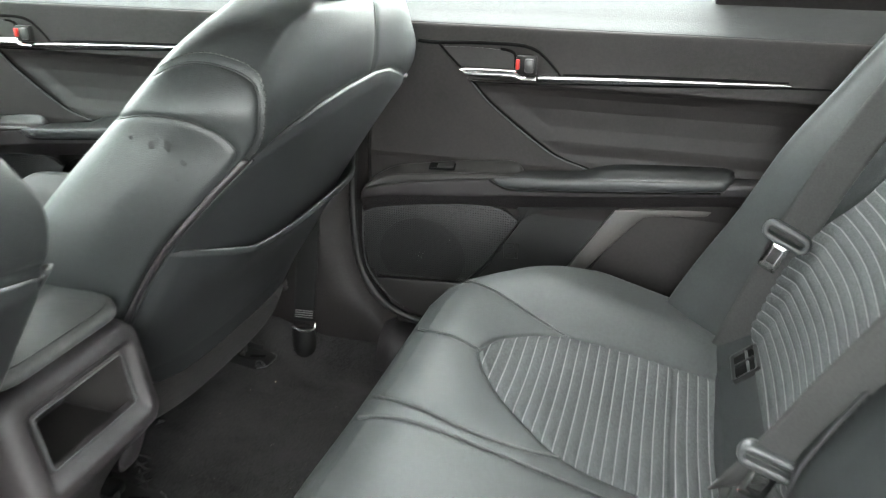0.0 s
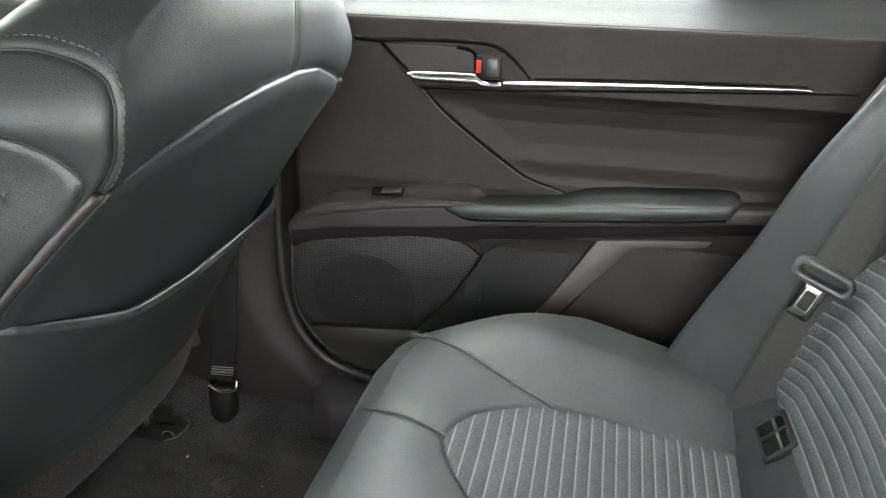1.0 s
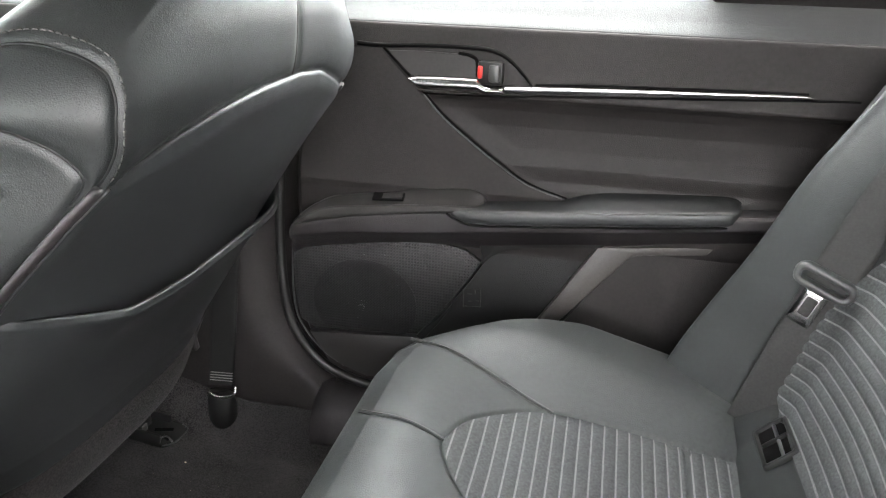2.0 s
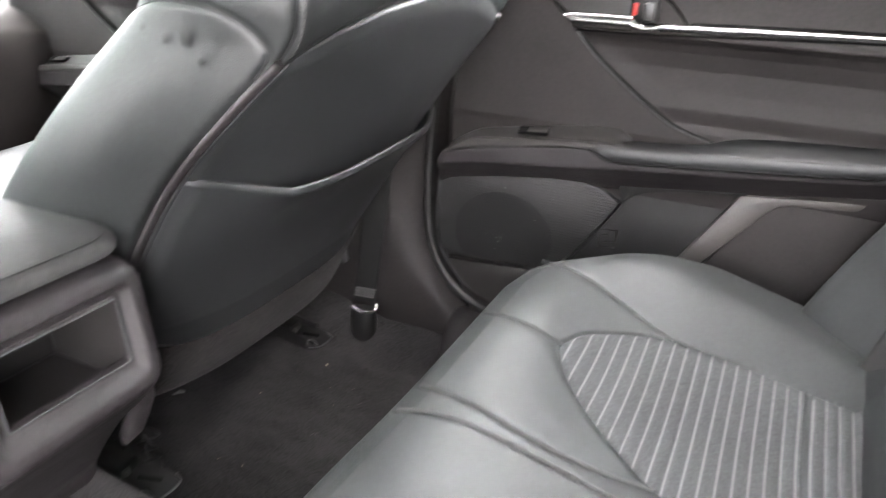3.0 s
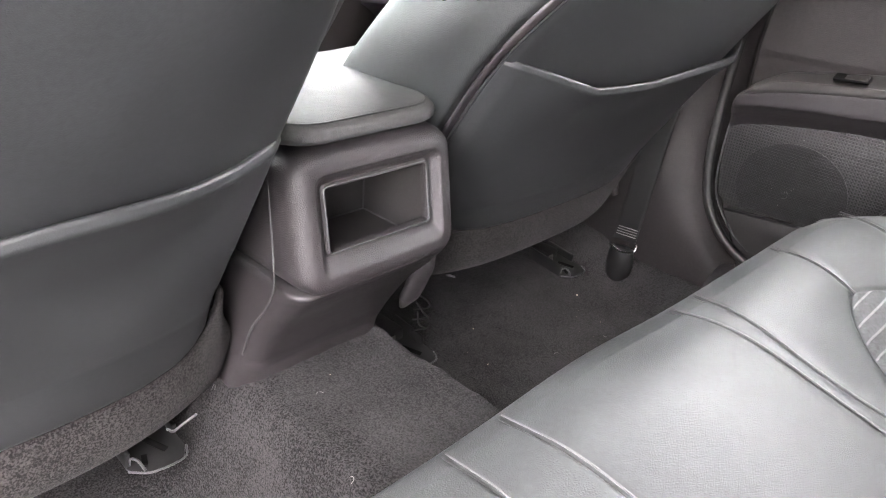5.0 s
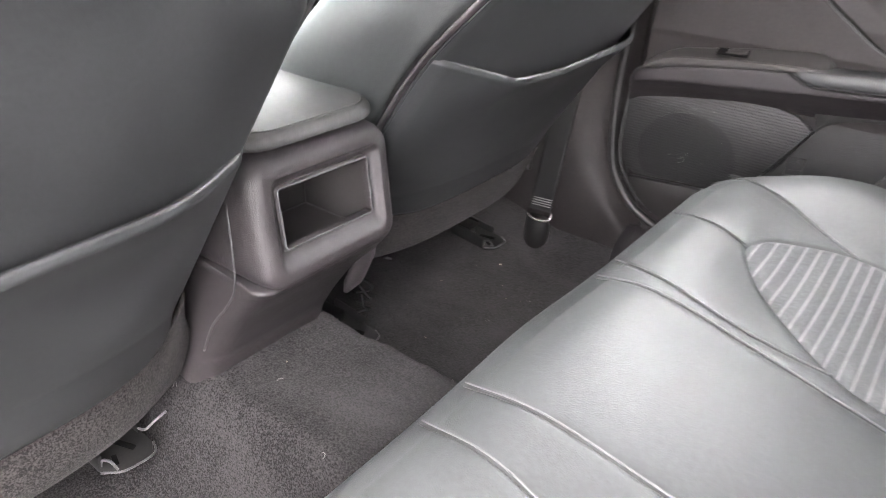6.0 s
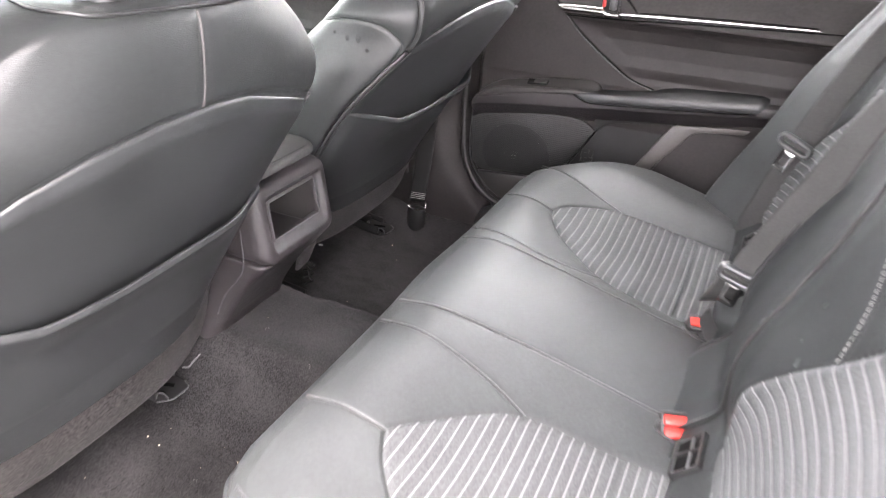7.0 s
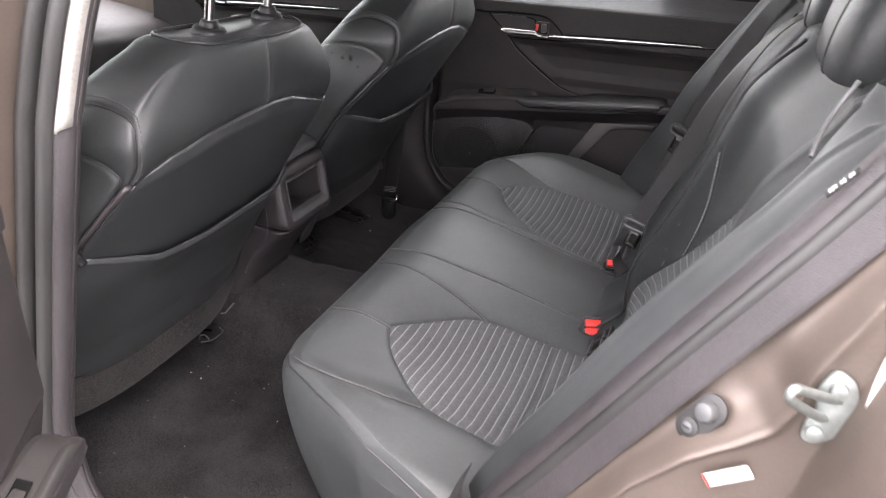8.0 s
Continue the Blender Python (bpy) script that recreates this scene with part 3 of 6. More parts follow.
def front_seat(inner, zb, zf, door):
    """zb: the height of the back panel's lower edge; zf: of the felt skirt's; door: the side towards its door."""
    th = thing("front_seat", "black leather front seat with a map pocket on its back", "car seat", (-0.25, 0, 0), "front seats")
    rows = []
    for z, w, c, d in [(zf + 0.012, *LV[0][1:])] + [q for q in LV if q[0] > zf + 0.02]:
        x0 = float(seat_line(z))
        rows.append([(x, u, z) for x, u in seat_loop(x0, w, c, d, float(inner_at(inner, z)))])
    nu, nv = 400, 280
    P = net(rows, nu, nv, closed=True)
    K = len(rows[0])
    zl = P[:, 0, 2]

    def at(s, z):
        j = np.clip(np.searchsorted(zl, z), 1, nv - 1)
        g = np.clip((z - zl[j - 1]) / (zl[j] - zl[j - 1]), 0, 1)
        i = int(s / K * nu) % nu
        h = s / K * nu - int(s / K * nu)
        row = P[j - 1] * (1 - g) + P[j] * g
        return row[i] * (1 - h) + row[(i + 1) % nu] * h

    def zs(u):
        return np.interp(u, (-0.26, -0.237, -0.189, -0.131, -0.062, 0.018, 0.079, 0.157, 0.22, 0.26), (0.605, 0.618, 0.641, 0.656, 0.664, 0.666, 0.660, 0.640, 0.622, 0.605))

    us = np.linspace(-0.236, 0.235, 90)
    upper = np.array([(float(seat_rear(u, zs(u))), u, zs(u)) for u in us])
    vert = np.array([at(7.97 + 0.6 * (z - 0.66), z) for z in np.linspace(0.666, 0.757, 40)])
    dee = np.array([at(s, z) for s, z in crom([(5.05, 0.612), (4.98, 0.632), (4.94, 0.655), (4.80, 0.677), (4.45, 0.691), (4.02, 0.699), (3.5, 0.707), (2.9, 0.711), (2.3, 0.707), (1.6, 0.690)], 110)])
    dee2 = np.array([at(s, z) for s, z in crom([(4.8, 0.605), (4.62, 0.623), (4.15, 0.638), (3.65, 0.650), (3.2, 0.657), (2.4, 0.657), (1.3, 0.640)], 90)])
    P2 = grooved(P, [upper, vert, dee, dee2], 0.0024, 0.0036, closed=True)

    def sunk(line):
        """The line let down into the grooves with the leather."""
        a, d = P.reshape(-1, 3), (P2 - P).reshape(-1, 3)
        return np.array([q + d[((a - q) ** 2).sum(1).argmin()] for q in line])

    part("backrest", grid_data(P2, closed=True, caps=True), LEATHER, th, "black leather seat backrest")
    deeo = np.array([at(s, z) for s, z in crom([(5.22, 0.620), (5.14, 0.640), (5.08, 0.660), (4.95, 0.683), (4.55, 0.698), (4.08, 0.706), (3.52, 0.714), (2.9, 0.718), (2.3, 0.714), (1.6, 0.697)], 110)])
    stitches(sunk(deeo) + np.array((0.0006, -0.0006, 0.0003)), np.tile((0.6, -0.7, 0.4), (110, 1)), DULLTHREAD, th)
    part("seam", tube(sunk(dee), 0.0011, 6), DARK, th)
    part("seam", tube(sunk(dee2), 0.0010, 6), DARK, th)
    part("seam", tube(sunk(vert), 0.0012, 6), GREYTRIM, th)
    # double piping down the rear corner
    for s in (5.0, 11.0):
        zc = np.linspace(0.27, 0.618, 60)
        p = np.array([at(s, z) for z in zc])
        wide = 0.0075 + 0.004 * sst(zc, 0.42, 0.60)
        band = part("corner_band", tube(p + (0.001, 0, 0), wide, 10, flat=0.34), VIOLET, th, "dusky vinyl corner band")
        for k in (s - 0.14, s + 0.16):
            cord = np.array([at(k, z) for z in zc]) + (0.004, -0.001, 0)
            part("cord", tube(cord, 0.0016, 6), PIPING, band)
    # stiff lower back panel
    U, V = np.meshgrid(np.linspace(-0.985, 0.985, 120), np.linspace(0, 1, 90))

    def zlow(u):
        return zb + np.interp(np.abs(u), (0, 0.6, 0.76, 0.86, 0.93, 0.97, 1.0), (0, 0, 0.006, 0.018, 0.036, 0.052, 0.066))

    low = zlow(np.linspace(-0.985, 0.985, 120))[None, :]
    zt = np.array([zs(u) for u in np.linspace(-0.985, 0.985, 120) * 0.24])
    Zp = low + (zt[None, :] - low - 0.001) * V
    Up = np.where(U > 0, inner_at(inner, Zp) + 0.012, 1.0) * U * seat_w(Zp)
    e = sst(V, 0, 0.04) * sst(1 - V, -0.012, 0.05) * sst(1 - np.abs(U), 0.0, 0.06)
    BPn = np.stack([seat_rear(Up, Zp) - 0.002 + 0.007 * e, Up, Zp], 2)
    part("back_panel", solid(BPn, 0.004), SMOOTH, th, "smooth black vinyl back panel")

    def zp(u):
        return np.interp(u, (-0.27, -0.20, -0.145, -0.05, 0.06, 0.2, 0.27), (0.514, 0.492, 0.474, 0.470, 0.476, 0.478, 0.49))

    zt = np.array([zp(u) for u in np.linspace(-0.985, 0.985, 120) * 0.26])
    Zp = low + 0.003 + (zt[None, :] - low - 0.003) * V
    Up = np.where(U > 0, inner_at(inner, Zp) + 0.012, 1.0) * U * seat_w(Zp)
    gape = np.exp(-((1 - V) / 0.16) ** 2) * sst(1 - np.abs(U), 0, 0.5) * 0.016
    lip = 0.004 * np.exp(-((1 - V) / 0.03) ** 2)
    e = sst(V, 0, 0.03) * sst(1 - np.abs(U), 0.0, 0.08)
    PP = np.stack([seat_rear(Up, Zp) + 0.001 + 0.010 * e + gape + 0.5 * lip - 0.007 * sst(V, 0.965, 1.0), Up, Zp], 2)
    part("map_pocket", solid(PP, 0.004), SMOOTH, th, "black vinyl map pocket sagging at its rim")
    # felt skirt below the panel, curling under the seat
    rows = []
    for f, dx in ((1.0, 0.000), (0.75, 0.006), (0.45, 0.010), (0.22, 0.009), (0.06, 0.002), (-0.04, -0.014), (-0.05, -0.05), (-0.02, -0.12)):
        row = []
        for u in np.linspace(-1, 1, 15):
            top = float(zlow(u)) + 0.004
            end = zf + (0.010 if u > 0 else 0.004) * abs(u) ** 5
            z = end + (top - end) * f
            w = float(seat_w(max(z, 0.2))) * (0.99 if u < 0 else float(inner_at(inner, z)))
            row.append((float(seat_rear(u * w, z)) + 0.003 + dx, u * w * (1 + 0.05 * abs(u) ** 6), z))
        a, b = row[0], row[-1]
        row = [(a[0] - 0.10, a[1] - 0.014, a[2] + 0.03), (a[0] - 0.03, a[1] - 0.008, a[2] + 0.008)] + row + [(b[0] - 0.03, b[1] + 0.010, b[2] + 0.008), (b[0] - 0.10, b[1] + 0.018, b[2] + 0.03)]
        rows.append(row)
    part("felt_skirt", solid(net(rows, 110, 60), 0.006, flip=True), FELT, th, "grey felt skirt below the seat back")
    w = float(seat_w(zb + 0.02)) * (1.0 if door < 0 else float(inner_at(inner, zb + 0.02)))
    cov = [[(float(seat_line(zb)) - 0.045 - 0.03 * f + 0.008 * c, door * (w + 0.004 + 0.014 * d), zf + 0.02 + (zb + 0.075 - zf) * f) for c, d in ((-6, 0), (-4, 0.8), (-1, 1), (1.2, 0.6), (2, -0.3), (1, -1))] for f in (0.0, 0.1, 0.4, 0.7, 0.92, 1.0)]
    part("recliner_cover", grid_data(net(cov, 30, 30, closed=True), closed=True, caps=True, flip=door < 0), PLASTIC, th, "rounded black recliner cover")
    clip = crom([(float(seat_line(zf)) - 0.004, -door * 0.168, zf + 0.004), (float(seat_line(zf)) + 0.006, -door * 0.170, zf + 0.007), (float(seat_line(zf)) + 0.008, -door * 0.178, zf + 0.012), (float(seat_line(zf)) + 0.012, -door * 0.192, zf + 0.020)], 16)
    part("felt_clip", tube(clip, 0.0013, 6), GREYPL, th, "bright wire clip at the felt's edge")
    # seat base
    rows = []
    for x, w, zb, zt_ in ((-0.80, 0.20, 0.24, 0.30), (-0.76, 0.24, 0.20, 0.36), (-0.55, 0.26, 0.19, 0.355), (-0.36, 0.26, 0.20, 0.32), (-0.31, 0.25, 0.22, 0.29)):
        rows.append([(x, -w, zb), (x, -w - 0.01, (zb + zt_) / 2), (x, -w * 0.92, zt_), (x, -w * 0.6, zt_ - 0.012), (x, 0, zt_ - 0.02), (x, w * 0.6, zt_ - 0.012), (x, w * 0.92, zt_), (x, w + 0.01, (zb + zt_) / 2), (x, w, zb), (x, 0, zb - 0.01)])
    part("seat_cushion", grid_data(net(rows, 70, 40, closed=True), closed=True, caps=True, flip=True), LEATHER, th, "black leather seat cushion")
    # head restraint posts with their guides, and the restraint above
    for u, x in ((-0.059, -0.036), (0.086, -0.041)):
        part("post", rod(0.0068, 0.17, pose(x + 0.010, u, 0.838, 0, 10), 16), STEEL, th, "polished steel post")
        guide = part("post_guide", rod(0.025, 0.012, pose(x, u, 0.770, 0, 8), 28, 0.021, 0.004), DARK, th, "black plastic post guide")
        part("guide_collar", rod(0.014, 0.012, pose(x + 0.001, u, 0.779, 0, 8), 24, 0.011, 0.003), DARK, guide)
    rim = crom([(-0.010, -0.114, 0.7660), (0.000, -0.092, 0.7625), (0.0080, 0.0, 0.7585), (0.0085, 0.077, 0.7570), (0.000, 0.111, 0.7605), (-0.03, 0.122, 0.7670), (-0.06, 0.112, 0.7695), (-0.078, 0.0, 0.7690), (-0.094, -0.094, 0.7690), (-0.062, -0.118, 0.7690), (-0.03, -0.124, 0.7680)], 90, closed=True)
    part("top_seam", tube(rim, 0.0022, 6, closed=True), PIPING, th)
    rows = []
    for z, w, d in ((0.885, 0.07, 0.02), (0.90, 0.115, 0.045), (0.96, 0.13, 0.055), (1.02, 0.12, 0.05), (1.045, 0.08, 0.025)):
        rows.append([(-0.02 + (z - 0.9) * 0.2 + d * c, 0.013 + w * s_, z) for c, s_ in ((math.cos(a), math.sin(a)) for a in np.linspace(0, 2 * math.pi, 16, endpoint=False))])
    part("headrest", grid_data(net(rows, 40, 24, closed=True), closed=True, caps=True), LEATHER, th, "black leather headrest")
    return th


seat = front_seat(0.865, 0.230, 0.156, -1)
seat.location = (-0.25, -0.360, 0)
hook = crom([(-0.125, -0.620, 0.534), (-0.110, -0.644, 0.542), (-0.092, -0.648, 0.535), (-0.086, -0.641, 0.516)], 24)
part("belt_guide", tube(hook, 0.007, 8, flat=0.7), DARK, seat, "black plastic belt guide hook")
seat2 = front_seat(0.93, 0.250, 0.180, 1)
cover = crom([(-0.190, -0.262, 0.275), (-0.196, -0.268, 0.245), (-0.206, -0.270, 0.215), (-0.222, -0.268, 0.185)], 30)
part("track_cover", tube(cover, np.interp(np.arange(30), (0, 8, 22, 29), (0.008, 0.016, 0.015, 0.006)), 12, flat=0.6), PLASTIC, seat2, "black plastic track cover")
for k in range(3):
    wire = crom([(-0.214 + 0.004 * k, -0.258, 0.205 - 0.012 * k), (-0.200, -0.248 - 0.006 * k, 0.195 - 0.014 * k), (-0.206, -0.240, 0.180 - 0.015 * k), (-0.225, -0.246, 0.170 - 0.016 * k)], 20)
    part("wire", tube(wire, 0.0016, 6), VOID, seat2, "loose wire under the seat")
seat2.matrix_world = pose(0, 0.376, 0.64, 0, 2.0) @ pose(-0.25, 0, -0.64)

# ---- centre console ----
CY = -0.012
console = thing("centre_console", "black plastic centre console with an open rear tray", "console", (-0.3, CY, 0.15))


def rrect(w, h, r, n=8, cx=0.0, cy=0.0):
    """A rounded rectangle outline, half sizes w and h."""
    out = []
    for a, sx, sy in ((0, 1, 1), (90, -1, 1), (180, -1, -1), (270, 1, -1)):
        for k in range(n):
            b = radians(a + 90 * k / (n - 1))
            out.append((cx + sx * (w - r) + r * math.cos(b), cy + sy * (h - r) + r * math.sin(b)))
    return np.array(out)


rows = []
for z, xr, w, r in ((0.05, -0.262, 0.104, 0.030), (0.165, -0.247, 0.099, 0.030), (0.205, -0.230, 0.097, 0.028), (0.245, -0.204, 0.096, 0.026), (0.272, -0.183, 0.0955, 0.025), (0.294, -0.162, 0.0955, 0.024), (0.308, -0.1500, 0.0958, 0.023), (0.320, -0.1460, 0.0958, 0.022), (0.326, -0.190, 0.0950, 0.022), (0.330, -0.270, 0.0945, 0.022), (0.34, -0.275, 0.0940, 0.022), (0.40, -0.275, 0.0940, 0.022), (0.435, -0.275, 0.0935, 0.022), (0.4475, -0.275, 0.090, 0.022)):
    o = rrect((xr + 0.9) / 2, w, r, cx=(xr - 0.9) / 2, cy=CY)
    rows.append(np.column_stack([o, np.full(len(o), z)]))
P = crom(rows, 200)
part("console_body", grid_data(P, closed=True, caps=True), PLASTIC, console)


def face_x(z):
    return -0.150 + (0.44 - z) * 0.16


def ring(w, h, r, dx, zc):
    o = rrect(w, h, r)
    return np.array([(face_x(zc + b) + dx, CY + a, zc + b) for a, b in o])


zc = 0.383
zh = 0.386
loops = [ring(0.0600, 0.0290, 0.003, -0.016, zh), ring(0.0600, 0.0290, 0.003, -0.012, zh), ring(0.0608, 0.0298, 0.004, -0.0085, zh), ring(0.0622, 0.0312, 0.005, -0.0090, zh),
         ring(0.0632, 0.0322, 0.005, -0.0105, zh), ring(0.068, 0.038, 0.008, -0.0075, zh - 0.001), ring(0.0725, 0.0445, 0.010, -0.0010, zh - 0.002), ring(0.0760, 0.0490, 0.012, 0.0, zc), ring(0.0820, 0.0545, 0.016, -0.0010, zc), ring(0.0885, 0.0600, 0.020, -0.0050, zc),
         ring(0.0930, 0.0630, 0.024, -0.0120, zc), ring(0.0952, 0.0640, 0.025, -0.0220, zc), ring(0.0954, 0.0640, 0.025, -0.040, zc), ring(0.0954, 0.0640, 0.025, -0.140, zc)]
part("tray_bezel", grid_data(crom(loops, 80), closed=True, flip=True), PLASTIC, console, "grained black bezel round the tray")
bm = bmesh.new()
bmesh.ops.create_cube(bm, size=1)
bmesh.ops.scale(bm, verts=bm.verts, vec=(0.090, 0.1260, 0.0850))
bmesh.ops.delete(bm, geom=[f for f in bm.faces if f.normal.x > 0.5], context="FACES")
bmesh.ops.reverse_faces(bm, faces=bm.faces)
bmesh.ops.translate(bm, verts=bm.verts, vec=(-0.2030, CY, 0.3745))
tray = part("tray", bm, SATIN, console, "dusty black tray inside", smooth=False)
for a_, b_ in (((-0.247, -0.062, 0.333), (-0.247, 0.062, 0.333)), ((-0.247, 0.062, 0.333), (-0.247, 0.062, 0.414)), ((-0.247, 0.062, 0.333), (-0.170, 0.062, 0.333))):
    part("corner_dust", tube([(x, CY + y, z) for x, y, z in crom([a_, b_], 6)], 0.0008, 5), GREYPL, tray)
part("hole_rim", tube(ring(0.0606, 0.0296, 0.004, -0.0075, zh), 0.0011, 6, closed=True), GREYPL, console, "thin satin rim of the tray")
lid_rows = []
for z, g, r in ((0.4485, -0.016, 0.030), (0.4500, -0.006, 0.034), (0.4545, 0.0015, 0.038), (0.4605, 0.0030, 0.040), (0.4660, 0.0005, 0.040), (0.4692, -0.0050, 0.038), (0.4708, -0.0090, 0.036), (0.4740, -0.024, 0.030), (0.4790, -0.055, 0.022), (0.4810, -0.080, 0.007)):
    o = rrect(0.188 + g, 0.091 + g, r, cx=-0.347, cy=CY)
    lid_rows.append(np.column_stack([o, np.full(len(o), z)]))
lid = part("armrest_lid", grid_data(crom(lid_rows, 60), closed=True, caps=True), LIDVINYL, console, "padded grey black armrest lid")
o = rrect(0.188 - 0.0045, 0.091 - 0.0045, 0.038, cx=-0.347, cy=CY)
part("lid_piping", tube(np.column_stack([o, np.full(len(o), 0.4688)]), 0.0013, 6, closed=True), PIPING, lid)
part("side_seam", tube(crom([(-0.186, CY - 0.0945, 0.442), (-0.183, CY - 0.0957, 0.40), (-0.180, CY - 0.0960, 0.36), (-0.180, CY - 0.0962, 0.318), (-0.196, CY - 0.0962, 0.288), (-0.222, CY - 0.0962, 0.255), (-0.240, CY - 0.0975, 0.215)], 60), 0.0011, 6), GREYPL, console, "thin satin side joint")

# ---- far side doors ----
# the door's section: y over z, from the sill to the window ledge, with a crisp crease under the ledge
DZ = np.array([(0.728, 0.09), (0.732, 0.16), (0.732, 0.30), (0.728, 0.37), (0.712, 0.41), (0.702, 0.45), (0.699, 0.478), (0.703, 0.490), (0.712, 0.5005), (0.7165, 0.507), (0.719, 0.53), (0.718, 0.56), (0.712, 0.582),
               (0.704, 0.594), (0.6965, 0.5985), (0.6915, 0.6005), (0.6895, 0.6035), (0.6895, 0.6065), (0.6905, 0.610), (0.6905, 0.640), (0.6895, 0.665), (0.6890, 0.684), (0.6895, 0.6885), (0.6915, 0.6915), (0.697, 0.6940),
               (0.710, 0.6985), (0.730, 0.7055), (0.755, 0.716), (0.79, 0.730), (0.82, 0.740)])
DIAG = crom([(0.275, 0.464), (0.253, 0.470), (0.206, 0.485), (0.164, 0.511), (0.125, 0.539), (0.086, 0.570), (0.056, 0.602), (0.003, 0.656)], 80)


def door_y(x, z, ox=0.0):
    """The door skin: a flat front triangle stands proud of the bowl behind the diagonal joint."""
    y = np.interp(z, DZ[:, 1], DZ[:, 0])
    diag = np.interp(z, DIAG[:, 1], DIAG[:, 0])
    flush = (1 - sst(x - ox, diag - 0.0015, diag + 0.002)) * sst(z, 0.455, 0.468) * (1 - sst(z, 0.658, 0.662))
    soft = 1 - sst(x - ox, diag, diag + 0.055) * sst(z, 0.47, 0.49) * (1 - sst(z, 0.594, 0.600))
    y = np.where((z > 0.46) & (z < 0.600), y * (1 - 0.45 * soft) + 0.45 * soft * 0.7015, y)
    return y * (1 - flush) + (0.6935 + 0.02 * (0.66 - z)) * flush


ONDOOR = lambda y: Matrix(((1, 0, 0, 0), (0, 0, 1, y), (0, 1, 0, 0), (0, 0, 0, 1)))


def door_slab(name, outline, y, depth, material, th, ox, label="", bevel=0.0):
    """A flat moulding on the door, its face at y."""
    return part(name, prism([(ox + a, b) for a, b in outline], depth, ONDOOR(y), bevel), material, th, label)


